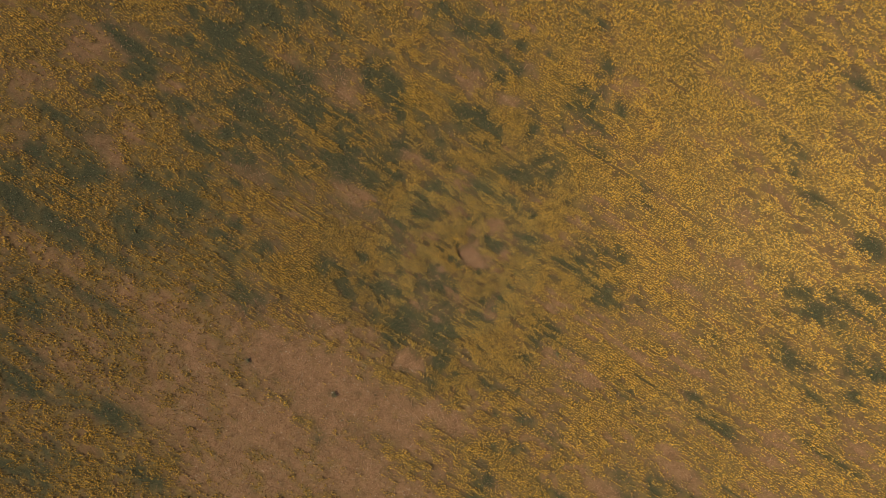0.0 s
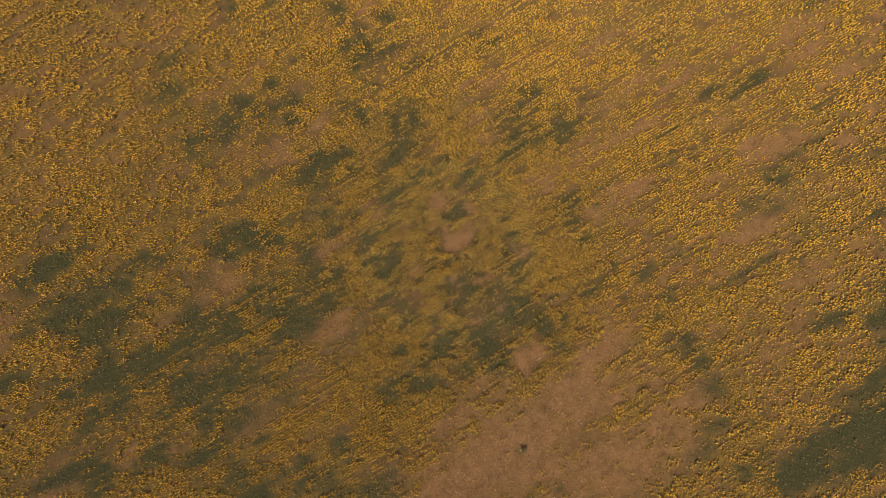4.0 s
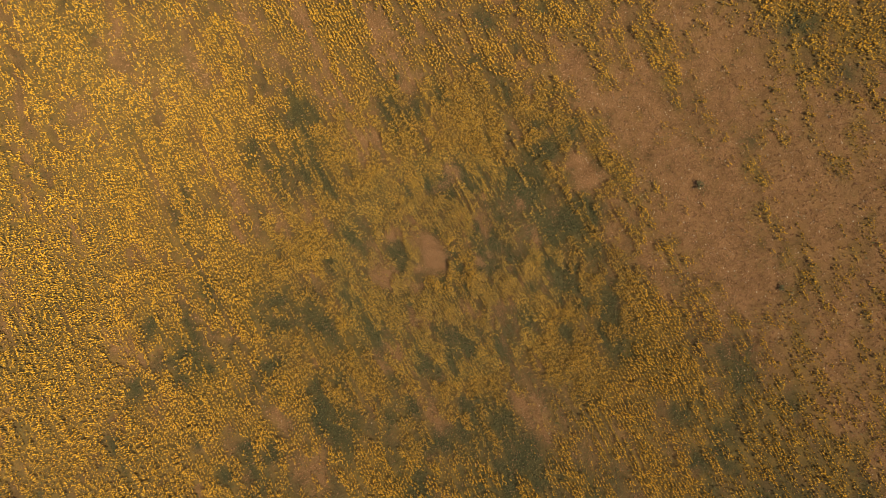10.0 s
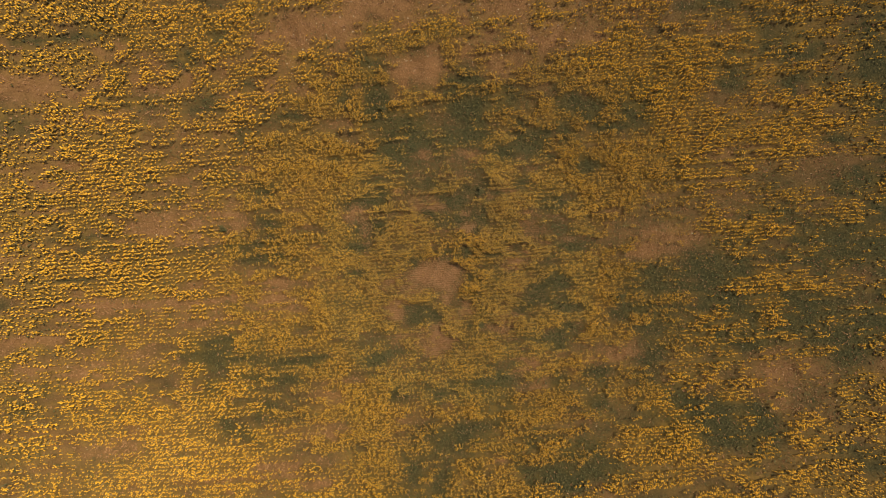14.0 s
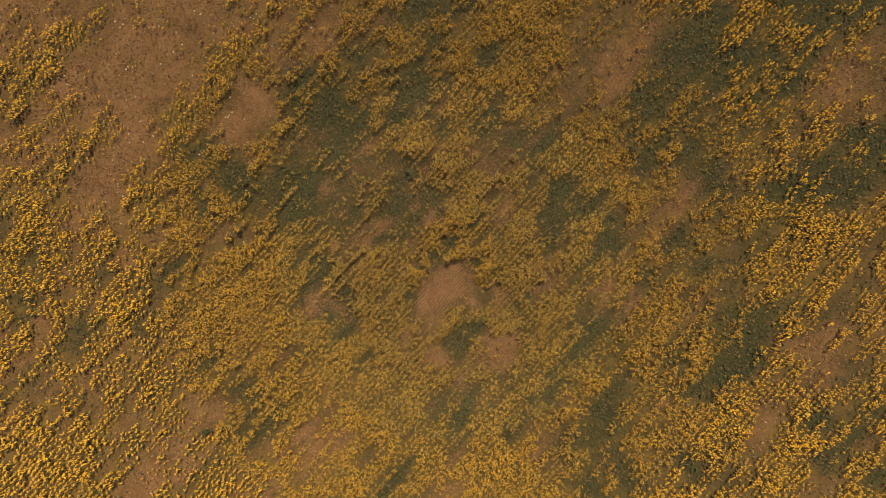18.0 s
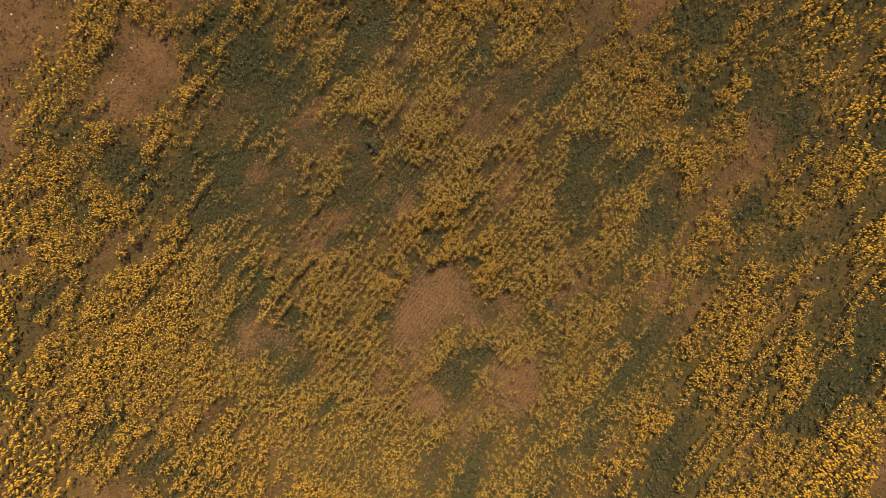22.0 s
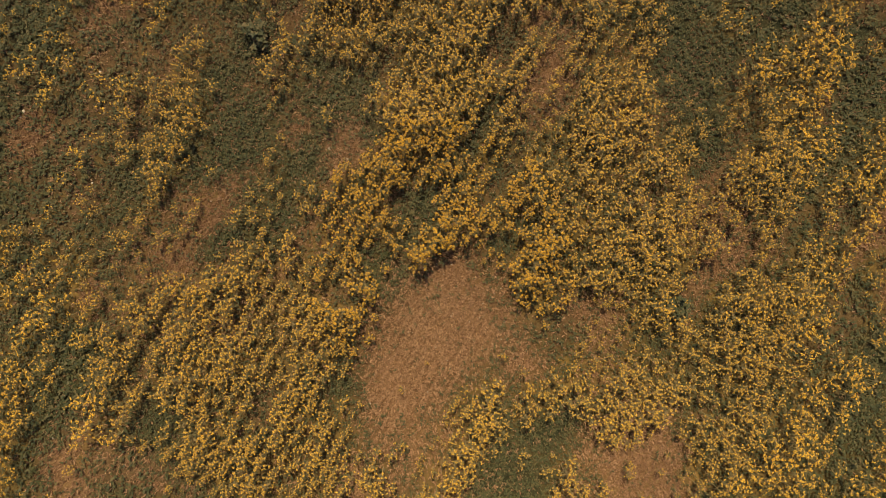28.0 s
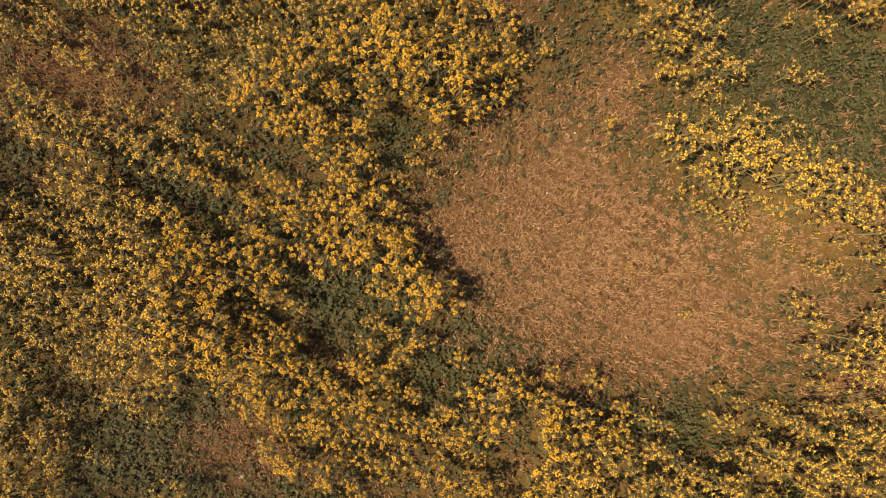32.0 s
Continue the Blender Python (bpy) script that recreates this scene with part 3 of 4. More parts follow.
def relief(x, y):
    """Height of the ground: broad swells and shallow drill furrows, level far off."""
    near = np.clip(1 - np.hypot(x, y) / 60, 0, 1)
    return near * (0.05 * (field_noise(x, y, 2.5, 41, 2.0) - 0.5) + 0.02 * (field_noise(x, y, 0.3, 42, 2.0) - 0.5))


inner = np.arange(-6, 6.001, 0.2)
middle = np.arange(6.5, 56, 0.6)
outer = np.array([57.0, 60, 66, 75, 90, 120, 180, 300, 600, 1200, 2500])
axis = np.concatenate([-outer[::-1], -middle[::-1], inner, middle, outer])
gx, gy = (q.ravel() for q in np.meshgrid(axis, axis, indexing="ij"))
na = len(axis)
corner = (np.arange(na - 1)[:, None] * na + np.arange(na - 1)[None]).ravel()
tris = np.concatenate([np.stack([corner, corner + na, corner + na + 1], 1), np.stack([corner, corner + na + 1, corner + 1], 1)])
ground_mesh = mesh_from("ground", np.stack([gx, gy, relief(gx, gy)], 1), tris)
g_dry, g_green, g_crop = covers(gx, gy)
g_far = np.clip((np.hypot(gx, gy) - 46) / 8, 0, 1)
for attr_name, values in (("dry", g_dry * np.where(np.hypot(gx, gy) > 8, 0.5, 1.0)), ("green", np.clip(g_green * 1.12, 0, 0.97)), ("crop", 0.85 * g_crop), ("far", g_far)):
    at = ground_mesh.attributes.new(attr_name, "FLOAT", "POINT")
    at.data.foreach_set("value", values.astype(np.float32))
ground_mesh.polygons.foreach_set("use_smooth", np.ones(len(tris), bool))
ground = part("ground", ground_mesh, SOIL)
tagged(ground, "reddish brown dry field soil with straw litter and green moss", "ground", kind="structure")


# ---- plant shapes ----
class Shape:
    """Collects triangles with a material number each."""

    def __init__(self):
        self.v, self.t, self.m = [], [], []

    def add(self, verts, tris, mat):
        o = len(self.v)
        self.v.extend(tuple(p) for p in verts)
        self.t.extend((a + o, b + o, c + o) for a, b, c in tris)
        self.m.extend([mat] * len(tris))

    def arrays(self):
        return np.array(self.v, float), np.array(self.t, int), np.array(self.m, int)

    def rod(self, a, b, ra, rb, mat, sides=3):
        a, b = Vector(a), Vector(b)
        q = (b - a).to_track_quat("Z", "Y")
        ring = [q @ Vector((math.cos(k * 2 * math.pi / sides), math.sin(k * 2 * math.pi / sides), 0)) for k in range(sides)]
        self.add([a + r * ra for r in ring] + [b + r * rb for r in ring],
                 [f for k in range(sides) for f in ((k, (k + 1) % sides, sides + k), ((k + 1) % sides, sides + (k + 1) % sides, sides + k))], mat)

    def leaf(self, base, way, length, width, droop, mat):
        """A leaf of six triangles that bends down and is folded along its rib."""
        base, way = Vector(base), Vector(way).normalized()
        side = way.cross(Vector((0, 0, 1)))
        side = side.normalized() if side.length > 1e-3 else Vector((1, 0, 0))
        up = side.cross(way)
        mid = base + way * length * 0.5 + up * 0.02 * length
        tip = base + way * length - Vector((0, 0, droop * length))
        self.add([base, mid + side * width * 0.5 + up * width * 0.18, mid, mid - side * width * 0.5 + up * width * 0.18, tip],
                 [(0, 1, 2), (0, 2, 3), (1, 4, 2), (2, 4, 3)], mat)

    def blade(self, base, tip, width, mat):
        base, tip = Vector(base), Vector(tip)
        side = (tip - base).cross(Vector((0, 0, 1)))
        side = (side.normalized() if side.length > 1e-4 else Vector((1, 0, 0))) * width * 0.5
        self.add([base - side, base + side, tip], [(0, 1, 2)], mat)


def raceme(shape, tip, lean, rnd, size=1.0, simple=False):
    """A flower head: a round cluster of four-petalled flowers round a dome of buds, all joined at its base."""
    tip = Vector(tip)
    q = Vector(lean).to_track_quat("Z", "Y")
    b = 0.0058 * size
    dome = [Vector((0, 0, -0.024 * size)), Vector((0, 0, b * 1.7)), Vector((b, 0, 0)), Vector((-b * 0.5, b * 0.87, 0)), Vector((-b * 0.5, -b * 0.87, 0))]
    verts, faces, kinds = dome, [(1, 2, 3), (1, 3, 4), (1, 4, 2), (0, 3, 2), (0, 4, 3), (0, 2, 4)], [3] * 6
    if simple:
        faces, kinds = faces[:3], kinds[:3]
    count = 4 if simple else rnd.randint(6, 7)
    for k in range(count):
        a = 2 * math.pi * (k + rnd.random() * 0.6) / count
        out = Vector((math.cos(a), math.sin(a), 0))
        centre = out * rnd.uniform(0.009, 0.018) * size + Vector((0, 0, rnd.uniform(-0.026, 0.006) * size))
        face = (out * rnd.uniform(0.3, 1.0) + Vector((0, 0, 1))).normalized()
        u = face.orthogonal().normalized()
        w = face.cross(u)
        r, turn, o = 0.0098 * size * rnd.uniform(0.8, 1.2), rnd.random() * math.pi, len(verts)
        verts.append(centre)
        if simple:
            for p in range(4):
                for t in (turn + p * 1.571 - 0.74, turn + p * 1.571 + 0.74):
                    verts.append(centre + (u * math.cos(t) + w * math.sin(t)) * r + face * 0.002 * size)
                faces.append((o, o + 1 + 2 * p, o + 2 + 2 * p))
            kinds += [2] * 4
            continue
        for p in range(4):
            for t, d in ((turn + p * 1.571 - 0.55, 0.85), (turn + p * 1.571 + 0.55, 0.85), (turn + p * 1.571, 1.08)):
                verts.append(centre + (u * math.cos(t) + w * math.sin(t)) * r * d + face * 0.002 * size)
            e = o + 1 + 3 * p
            faces += [(o, e, e + 2), (o, e + 2, e + 1)]
        faces.append((0, o, o + 1))
        kinds += [2] * 8 + [0]
    base = len(shape.v)
    shape.v.extend(tuple(tip + q @ p) for p in verts)
    shape.t.extend((x + base, y + base, z + base) for x, y, z in faces)
    shape.m.extend(kinds)


def rape_layout(rnd):
    """Where the branches of one plant end."""
    height = rnd.uniform(0.36, 0.52)
    tips = []
    for k in range(rnd.randint(11, 14)):
        a, r = rnd.random() * 2 * math.pi, rnd.uniform(0.02, 0.115)
        tips.append((Vector((r * math.cos(a), r * math.sin(a), height * rnd.uniform(0.66, 1.0))), a))
    tips.append((Vector((0, 0, height)), 0.0))
    return height, tips


def near_rape(seed, simple=False):
    rnd = random.Random(seed)
    height, tips = rape_layout(rnd)
    green, heads = Shape(), []
    green.rod((0, 0, -0.02), (0, 0, height * 0.6), 0.005, 0.0035, 0, 4)
    for tip, a in tips:
        start = Vector((0, 0, height * rnd.uniform(0.35, 0.6)))
        if simple:
            green.blade(start, tip, 0.006, 0)
        else:
            green.rod(start, tip, 0.0025, 0.0015, 0)
    for k in range(10):
        a, z = rnd.random() * 2 * math.pi, height * rnd.uniform(0.25, 0.85)
        green.leaf((0, 0, z), (math.cos(a), math.sin(a), rnd.uniform(0.1, 0.7)), rnd.uniform(0.035, 0.075), rnd.uniform(0.010, 0.020), 0.35, 1)
    for tip, a in tips:
        one = Shape()
        raceme(one, tip, (tip.x * 3, tip.y * 3, 1), rnd, rnd.uniform(0.50, 0.74), simple)
        for q in range(3):
            b = a + q * 2.1 + rnd.random()
            start = tip + Vector((0, 0, -0.012))
            green.blade(start, start + Vector((math.cos(b), math.sin(b), rnd.uniform(-0.5, 0.2))) * rnd.uniform(0.02, 0.04), 0.014, 1)
        heads.append(one)
    return green, heads


def rim_rape(seed):
    """A whole plant with fewer flowers to a head."""
    rnd = random.Random(seed)
    height, tips = rape_layout(rnd)
    s = Shape()
    for k in range(6):
        a, z = rnd.random() * 2 * math.pi, height * rnd.uniform(0.15, 0.7)
        s.leaf((0, 0, z), (math.cos(a), math.sin(a), rnd.uniform(0.1, 0.7)), rnd.uniform(0.04, 0.08), rnd.uniform(0.012, 0.024), 0.35, 1)
    for tip, a in tips[:10]:
        s.blade(tip + Vector((0, 0, -0.01)), (tip.x * 0.3, tip.y * 0.3, tip.z * 0.4), 0.006, 0)
        start = tip + Vector((0, 0, -0.012))
        s.blade(start, start + Vector((math.cos(a), math.sin(a), -0.2)) * 0.035, 0.016, 1)
        raceme(s, tip, (tip.x * 3, tip.y * 3, 1), rnd, rnd.uniform(0.58, 0.82), True)
    return s


def spire(s, tip, r, depth, rnd, mat):
    """An upright flower head of three faces."""
    t = rnd.random() * 3
    ring = [tip + Vector((r * math.cos(t + q * 2.09), r * math.sin(t + q * 2.09), -depth * rnd.uniform(0.7, 1.2))) for q in range(3)]
    s.add([tip + Vector((rnd.uniform(-r, r) * 0.4, rnd.uniform(-r, r) * 0.4, 0.01)), *ring], [(0, 1, 2), (0, 2, 3), (0, 3, 1)], mat)


def mid_rape(seed):
    """A plant for the middle distance: upright leaves and pointed heads."""
    rnd = random.Random(seed)
    height, tips = rape_layout(rnd)
    s = Shape()
    for k in range(5):
        a = rnd.random() * 2 * math.pi
        r = rnd.uniform(0.03, 0.08)
        z = height * rnd.uniform(0.1, 0.4)
        s.blade((r * 0.3 * math.cos(a), r * 0.3 * math.sin(a), z), (r * math.cos(a), r * math.sin(a), z + rnd.uniform(0.08, 0.2)), 0.05, 1)
    for tip, a in tips[:11]:
        start = tip + Vector((0, 0, -0.015))
        s.blade(start, start + Vector((math.cos(a) * 0.04, math.sin(a) * 0.04, -0.01)), 0.018, 1)
        spire(s, tip, rnd.uniform(0.018, 0.026), 0.05, rnd, 2)
    return s


def small_rape(seed):
    """A plant farther off: fewer, fuller heads."""
    rnd = random.Random(seed)
    height, tips = rape_layout(rnd)
    s = Shape()
    for k in range(3):
        a = rnd.random() * 2 * math.pi
        r, z = rnd.uniform(0.03, 0.08), height * rnd.uniform(0.05, 0.35)
        s.blade((r * 0.3 * math.cos(a), r * 0.3 * math.sin(a), z), (r * math.cos(a), r * math.sin(a), z + rnd.uniform(0.08, 0.2)), 0.08, 1)
    for k in range(6):
        c = Vector((rnd.uniform(-0.05, 0.05), rnd.uniform(-0.08, 0.08), height * rnd.uniform(0.8, 1.08)))
        spire(s, c, rnd.uniform(0.023, 0.033), 0.075, rnd, 2)
    return s


def far_rape(seed):
    """A clump of a row seen from high up."""
    rnd = random.Random(seed)
    height = rnd.uniform(0.34, 0.54)
    s = Shape()
    for k in range(2):
        t = rnd.random() * 6.28
        d = Vector((math.cos(t), math.sin(t), 0)) * 0.075
        o = Vector((rnd.uniform(-0.05, 0.05), rnd.uniform(-0.08, 0.08), 0.05))
        s.add([o - d, o + d, o + Vector((d.y * 0.8, -d.x * 0.8, height * rnd.uniform(0.4, 0.7)))], [(0, 1, 2)], 1)
    for k in range(3):
        c = Vector((rnd.uniform(-0.05, 0.05), (k - 1) * 0.075 + rnd.uniform(-0.04, 0.04), height * rnd.uniform(0.7, 1.08)))
        spire(s, c, rnd.uniform(0.029, 0.046), 0.11, rnd, 2)
    return s


def weed(seed, leaves=6, size=1.0):
    """A low rosette of narrow leaves."""
    rnd = random.Random(seed)
    s = Shape()
    for k in range(leaves):
        a = rnd.random() * 2 * math.pi
        r = rnd.uniform(0.0, 0.03) * size
        s.leaf((r * math.cos(a), r * math.sin(a), rnd.uniform(0.0, 0.05) * size), (math.cos(a), math.sin(a), rnd.uniform(0.4, 1.6)),
               rnd.uniform(0.03, 0.07) * size, rnd.uniform(0.010, 0.022) * size, 0.25, 0)
    return s


def clover(seed, size=1.0):
    """A low mat of small broad leaves."""
    rnd = random.Random(seed)
    s = Shape()
    for k in range(5):
        a, r = rnd.random() * 6.28, rnd.uniform(0, 0.03) * size
        base = Vector((r * math.cos(a), r * math.sin(a), rnd.uniform(0.005, 0.05)))
        b = rnd.random() * 6.28
        s.blade(base, base + Vector((math.cos(b), math.sin(b), rnd.uniform(-0.2, 0.9))) * rnd.uniform(0.014, 0.03) * size, rnd.uniform(0.012, 0.022) * size, 0)
    return s


def straw_tuft(seed, blades=7, size=1.0):
    rnd = random.Random(seed)
    s = Shape()
    for k in range(blades):
        a, r = rnd.random() * 2 * math.pi, rnd.uniform(0, 0.025) * size
        base = Vector((r * math.cos(a), r * math.sin(a), 0))
        b = rnd.random() * 2 * math.pi
        tip = base + Vector((math.cos(b), math.sin(b), 0)) * rnd.uniform(0.01, 0.05) * size + Vector((0, 0, rnd.uniform(0.02, 0.08) * size))
        s.blade(base, tip, rnd.uniform(0.010, 0.020) * size, 0)
    return s


def stone_shape(seed):
    """A rough, flattened pebble."""
    rnd = random.Random(seed)
    bm = bmesh.new()
    bmesh.ops.create_icosphere(bm, subdivisions=1, radius=1.0)
    sx, sy, sz = rnd.uniform(0.8, 1.2), rnd.uniform(0.6, 0.95), rnd.uniform(0.45, 0.7)
    for v in bm.verts:
        v.co = Vector((v.co.x * sx, v.co.y * sy, v.co.z * sz)) * rnd.uniform(0.82, 1.12)
    s = Shape()
    bm.verts.index_update()
    s.add([v.co.copy() for v in bm.verts], [tuple(v.index for v in f.verts) for f in bm.faces], 0)
    bm.free()
    return s


def scatter(name, shapes, x, y, z, turn, size, mats):
    """One mesh of many plants: shapes are dealt out at random, each turned and sized."""
    pick = rng.integers(0, len(shapes), len(x))
    vs, ts, ms, o = [], [], [], 0
    for k, shape in enumerate(shapes):
        sel = np.nonzero(pick == k)[0]
        if not len(sel):
            continue
        v, t, m = shape.arrays()
        c, s, q = np.cos(turn[sel])[:, None], np.sin(turn[sel])[:, None], size[sel][:, None]
        px = (v[None, :, 0] * c - v[None, :, 1] * s) * q + x[sel][:, None]
        py = (v[None, :, 0] * s + v[None, :, 1] * c) * q + y[sel][:, None]
        pz = v[None, :, 2] * q + z[sel][:, None]
        vs.append(np.stack([px, py, pz], -1).reshape(-1, 3))
        ts.append((t[None] + (np.arange(len(sel)) * len(v))[:, None, None] + o).reshape(-1, 3))
        ms.append(np.tile(m, len(sel)))
        o += len(sel) * len(v)
    return part(name, mesh_from(name, np.concatenate(vs), np.concatenate(ts), np.concatenate(ms)), mats)


def in_rows(r0, r1, step):
    """Places along the drill rows between two distances from the middle."""
    k = np.arange(-math.ceil(r1 / ROW), math.ceil(r1 / ROW) + 1)
    n = int(2 * r1 / step)
    x = np.repeat(k * ROW, n) + rng.normal(0, 0.028, len(k) * n)
    y = np.tile(np.arange(n) * step - r1, len(k)) + rng.uniform(-0.5, 0.5, len(k) * n) * step
    d = np.hypot(x, y)
    keep = (d >= r0) & (d < r1)
    return x[keep], y[keep]


def loose(r0, r1, per_m2):
    n = int(math.pi * (r1 * r1 - r0 * r0) * per_m2)
    d, a = np.sqrt(rng.uniform(r0 * r0, r1 * r1, n)), rng.uniform(0, 2 * math.pi, n)
    return d * np.cos(a), d * np.sin(a)


def grow(name, shapes, x, y, mats, lo=0.8, hi=1.2, size=None, rowed=False):
    turn = rng.normal(0, 0.12, len(x)) if rowed else rng.uniform(0, 2 * math.pi, len(x))
    s = rng.uniform(lo, hi, len(x)) if size is None else size
    return scatter(name, shapes, x, y, relief(x, y), turn, s, mats)


NEAR, RIM, MIDDLE, OUTER, EDGE = 4.9, 7.2, 12.0, 21.0, 46.5
CROP = [STEM, LEAF, PETAL, BUD]
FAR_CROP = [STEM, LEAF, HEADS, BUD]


def crop_places(r0, r1, step, cut=(0.0, 1.0)):
    x, y = in_rows(r0, r1, step)
    dry, green, crop = covers(x, y)
    keep = rng.random(len(x)) < soft_step(crop, *cut)
    size = 0.38 + 0.44 * crop + 0.75 * (field_noise(x, y, 0.34, 27, 1.7) - 0.3) + rng.uniform(-0.1, 0.1, len(x))
    return x[keep], y[keep], size[keep]


# ---- rape plants near the landing place: single plants, then the crop round them ----
VARIANTS = [near_rape(100 + k) for k in range(6)]
nx, ny, ns = crop_places(0.0, NEAR, 0.105, (-0.07, 0.80))
order = np.argsort(np.hypot(nx, ny))
nx, ny, ns = nx[order], ny[order], ns[order]
SINGLE = min(280, len(nx))
VARIANT_MESHES = []
for k, (green_part, heads) in enumerate(VARIANTS):
    stem_mesh = mesh_from("stem", *green_part.arrays())
    head_meshes = [mesh_from("flower_head", *h.arrays()) for h in heads]
    VARIANT_MESHES.append((stem_mesh, head_meshes))
for i in range(SINGLE):
    stem_mesh, head_meshes = VARIANT_MESHES[i % len(VARIANTS)]
    plant = new("rapeseed_plant")
    plant.matrix_world = Matrix.LocRotScale((nx[i], ny[i], float(relief(nx[i:i + 1], ny[i:i + 1])[0])), Euler((0, 0, rng.uniform(0, 6.28))), [ns[i]] * 3)
    tagged(plant, "flowering rapeseed plant with yellow heads on dry soil", "plant", "rapeseed plants in drill rows")
    part("stem_and_leaves", stem_mesh, CROP, plant)
    for h in head_meshes:
        part("flower_head", h, CROP, plant)
joined = []
for green_part, heads in [near_rape(120 + k, True) for k in range(8)]:
    s = Shape()
    for p in (green_part, *heads):
        v, t, m = p.arrays()
        o = len(s.v)
        s.v.extend(map(tuple, v))
        s.t.extend(tuple(int(q) + o for q in row) for row in t)
        s.m.extend(m.tolist())
    joined.append(s)
tagged(grow("rapeseed_crop", joined, nx[SINGLE:], ny[SINGLE:], CROP, size=ns[SINGLE:]),
       "dense yellow flowering rapeseed standing in drill rows", "crop", kind="stuff")
rx, ry, rs = crop_places(NEAR, RIM, 0.12, (-0.02, 0.72))
tagged(grow("rapeseed_crop", [rim_rape(160 + k) for k in range(8)], rx, ry, CROP, size=rs),
       "yellow flowering rapeseed thinning out round bare soil", "crop", kind="stuff")
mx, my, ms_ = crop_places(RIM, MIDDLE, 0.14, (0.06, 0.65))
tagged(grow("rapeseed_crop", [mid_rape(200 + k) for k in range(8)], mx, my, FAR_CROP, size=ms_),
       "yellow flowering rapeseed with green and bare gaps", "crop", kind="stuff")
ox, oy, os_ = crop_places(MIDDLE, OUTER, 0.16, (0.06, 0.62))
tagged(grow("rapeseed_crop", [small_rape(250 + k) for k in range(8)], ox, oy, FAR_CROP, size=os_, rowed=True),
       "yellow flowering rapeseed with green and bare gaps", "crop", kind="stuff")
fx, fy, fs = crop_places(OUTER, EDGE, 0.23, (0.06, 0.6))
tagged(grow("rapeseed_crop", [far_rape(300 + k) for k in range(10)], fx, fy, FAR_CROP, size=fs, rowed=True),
       "yellow rapeseed field in long drill rows", "crop", kind="stuff")

# ---- green weeds ----
for r0, r1, per, size, leaves in ((0, NEAR, 950, 1.0, 0), (NEAR, RIM, 520, 1.5, 0), (RIM, MIDDLE, 84, 1.7, 3), (MIDDLE, OUTER, 34, 2.3, 2), (OUTER, EDGE, 6, 3.6, 2)):
    wx, wy = loose(r0, r1, per)
    dry, green, crop = covers(wx, wy)
    keep = rng.random(len(wx)) < np.clip(green * 0.72 + 0.012 + 0.09 * (1 - dry), 0, 1)
    tagged(grow("weeds", [weed(400 + k, leaves, size) if leaves else clover(400 + k, size) for k in range(8)], wx[keep], wy[keep], [WEED], 0.7, 1.4),
           "low dark green weeds covering gaps in the crop", "weeds", kind="stuff")

# ---- dry straw ----
for r0, r1, per, size, blades in ((0, NEAR, 2300, 0.66, 5), (NEAR, RIM, 700, 0.9, 5), (RIM, MIDDLE, 230, 1.0, 6), (MIDDLE, OUTER, 75, 1.6, 6), (OUTER, EDGE, 30, 2.0, 5)):
    wx, wy = loose(r0, r1, per)
    dry, green, crop = covers(wx, wy)
    if r1 <= NEAR:
        drilled = rng.random(len(wx)) < 0.55
        wx = np.where(drilled, np.round(wx / 0.11) * 0.11 + rng.normal(0, 0.018, len(wx)), wx)
    keep = rng.random(len(wx)) < np.clip(dry * 0.85 + 0.15, 0, 1) * (1 - 0.5 * green) * (1 - (0.35 if r1 <= NEAR else 0.7) * crop)
    tagged(grow("dry_grass", [straw_tuft(500 + k, blades, size) for k in range(8)], wx[keep], wy[keep], [STRAW], 0.5, 1.4),
           "short withered tan grass on bare patches", "dry grass", kind="stuff")

# ---- soil clods ----
CLODS = [stone_shape(550 + k) for k in range(5)]
cx, cy = loose(0, NEAR, 200)
dry, green, crop = covers(cx, cy)
keep = rng.random(len(cx)) < np.clip(dry, 0, 1) * (1 - crop)
tagged(grow("soil_clods", CLODS, cx[keep], cy[keep], [SOIL], size=rng.uniform(0.005, 0.019, keep.sum())), "brown lumps of dry soil", "soil clods", kind="stuff")

# ---- stones ----
STONES = [stone_shape(600 + k) for k in range(5)]
STONE_MESHES = [mesh_from("stone", *q.arrays()) for q in STONES]
sx, sy = loose(0.3, 24.0, 0.42)
dry, green, crop = covers(sx, sy)
big = np.hypot(sx + 17.5, sy - 3) < 14
keep = rng.random(len(sx)) < np.where(big, 1.0, 0.35) * np.clip(dry + 0.15, 0, 1) * (1 - crop)
ax, ay = loose(0.0, 3.4, 6.0)
a_dry, a_green, a_crop = covers(ax, ay)
lies = rng.random(len(ax)) < np.clip(a_dry * 1.6 - 0.6, 0, 1) * (1 - a_crop)
sx, sy = np.concatenate([sx[keep], ax[lies]]), np.concatenate([sy[keep], ay[lies]])
order = np.argsort(np.hypot(sx, sy))
sx, sy = sx[order], sy[order]
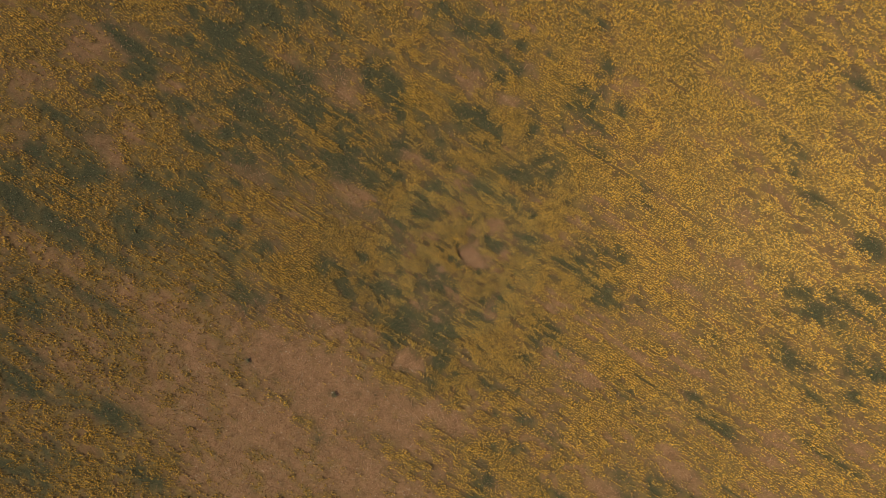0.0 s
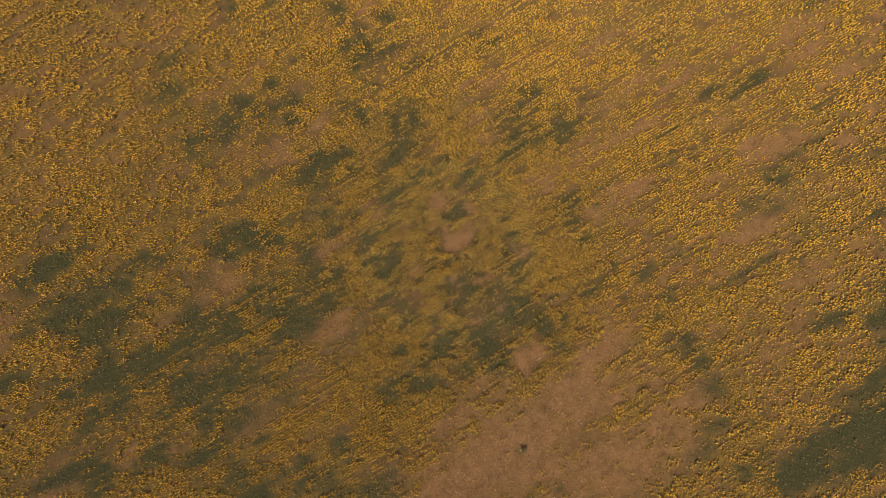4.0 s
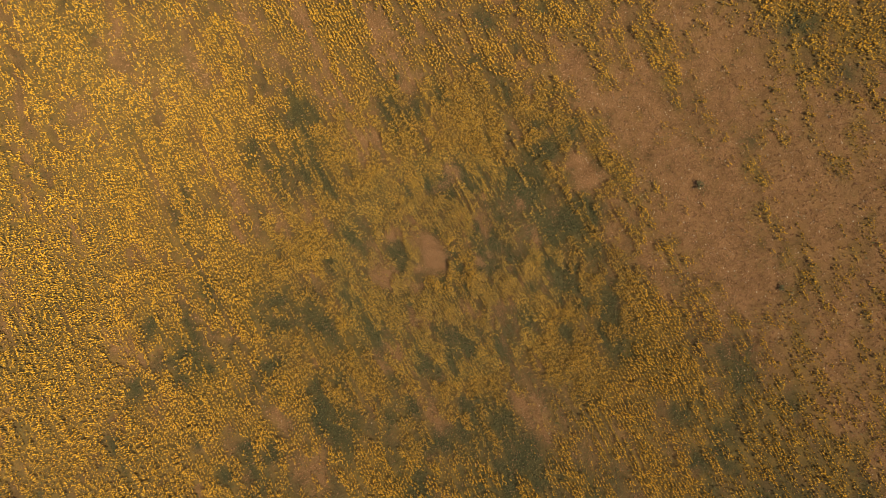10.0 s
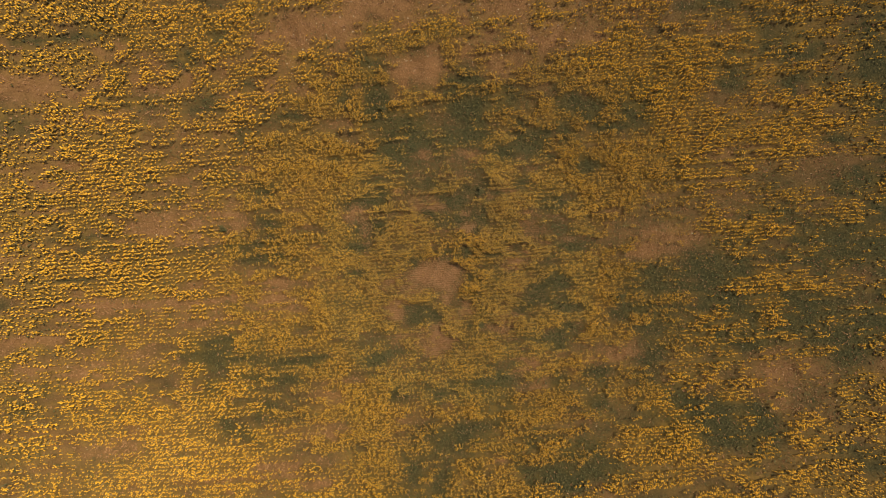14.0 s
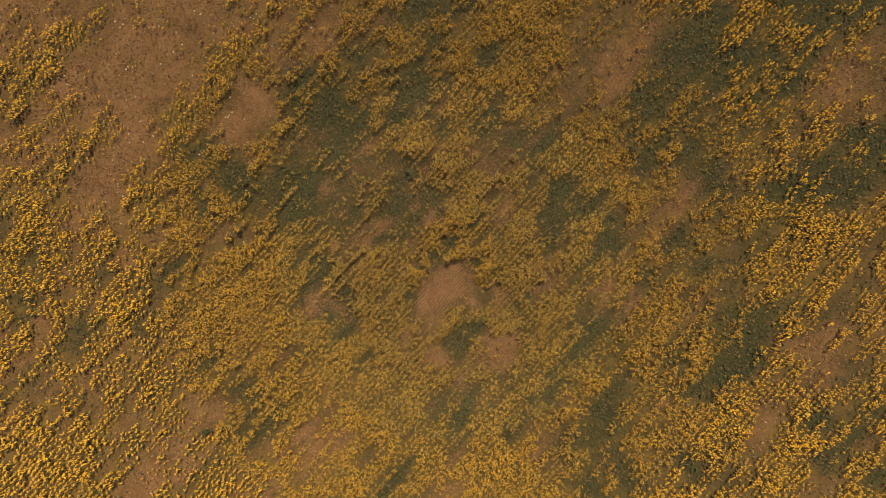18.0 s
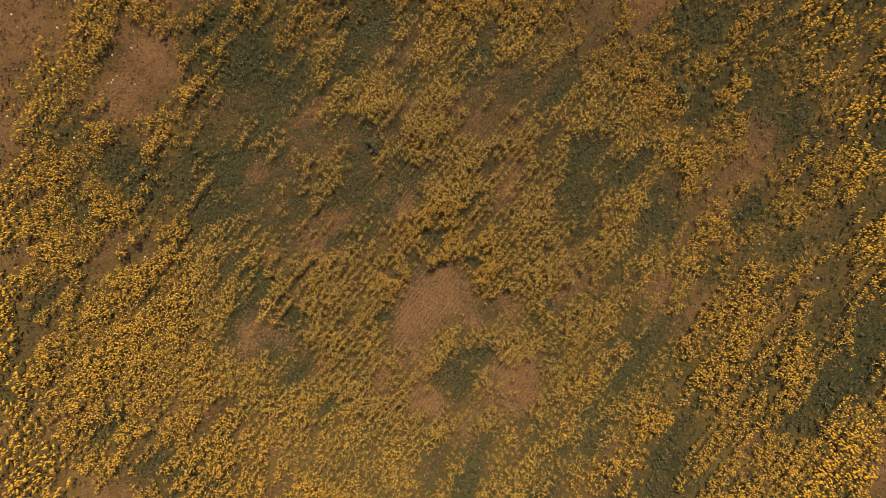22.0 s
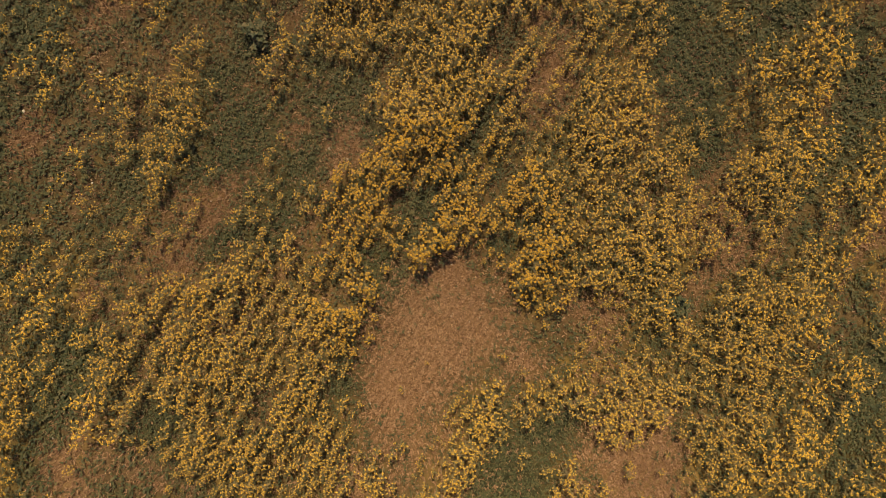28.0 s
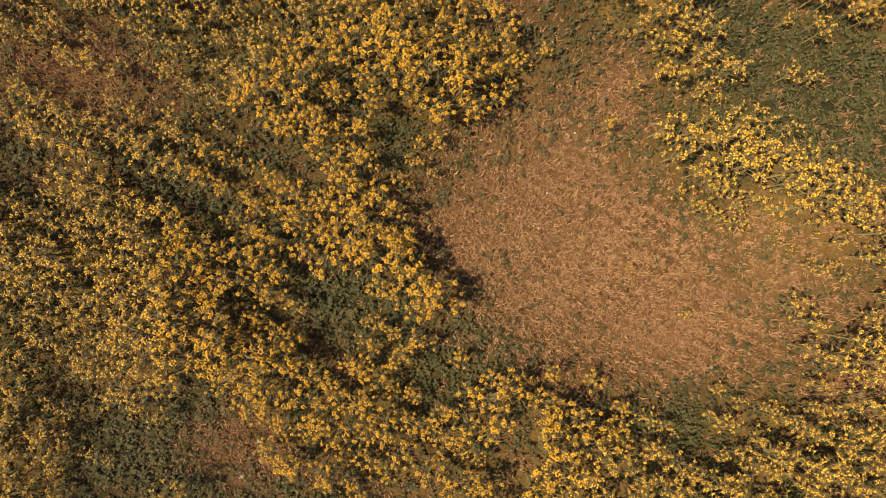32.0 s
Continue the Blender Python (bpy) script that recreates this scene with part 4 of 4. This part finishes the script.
for i in range(min(180, len(sx))):
    size = float(rng.uniform(0.006, 0.015) * (1 + 0.10 * math.hypot(sx[i], sy[i])))
    rock = part("stone", STONE_MESHES[i % 5], STONE)
    rock.matrix_world = Matrix.LocRotScale((sx[i], sy[i], float(relief(sx[i:i + 1], sy[i:i + 1])[0]) + size * 0.3), Euler((0, 0, rng.uniform(0, 6.28))), [size] * 3)
    tagged(rock, "small pale limestone lying on dry soil", "stone", "stones on the bare patches")
qx, qy = loose(0.3, 40.0, 3.2)
dry, green, crop = covers(qx, qy)
big = np.hypot(qx + 17.5, qy - 3) < 14
keep = rng.random(len(qx)) < np.where(big, 0.9, 0.1) * np.clip(dry, 0, 1) * (1 - crop)
qs = rng.uniform(0.012, 0.05, keep.sum()) * (0.5 + 0.6 * np.clip(np.hypot(qx[keep], qy[keep]) / 14, 0, 1))
tagged(grow("stones", STONES, qx[keep], qy[keep], [STONE], size=qs), "scatter of pale pebbles on dry soil", "stones", kind="stuff")


# ---- dark shrubs that stand out of the crop ----
def shrub(x, y, radius, seed):
    rnd = random.Random(seed)
    woody, leafy = Shape(), Shape()
    for k in range(14):
        a, z = rnd.random() * 6.28, rnd.uniform(0.5, 1.0)
        tip = Vector((math.cos(a), math.sin(a), 0)) * radius * rnd.uniform(0.2, 0.95) * (1.2 - 0.5 * z) + Vector((0, 0, radius * 1.3 * z))
        woody.rod((0, 0, -0.02), tip, 0.006, 0.002, 0)
        for q in range(16):
            p = tip * rnd.uniform(0.45, 1.0)
            b = rnd.random() * 6.28
            leafy.leaf(p, (math.cos(b), math.sin(b), rnd.uniform(-0.1, 0.9)), rnd.uniform(0.05, 0.1) * (0.6 + radius), 0.04 * (0.6 + radius), 0.3, 0)
    bush = new("shrub")
    bush.matrix_world = Matrix.Translation((x, y, float(relief(np.array([x]), np.array([y]))[0])))
    tagged(bush, "small dark green shrub among dry grass", "shrub", "shrubs in the field")
    part("branches", mesh_from("branches", *woody.arrays()), STEM, bush)
    part("leaves", mesh_from("leaves", *leafy.arrays()), WEED, bush)


for k, (bx, by, br) in enumerate(SHRUBS):
    shrub(bx, by, br, 700 + k)
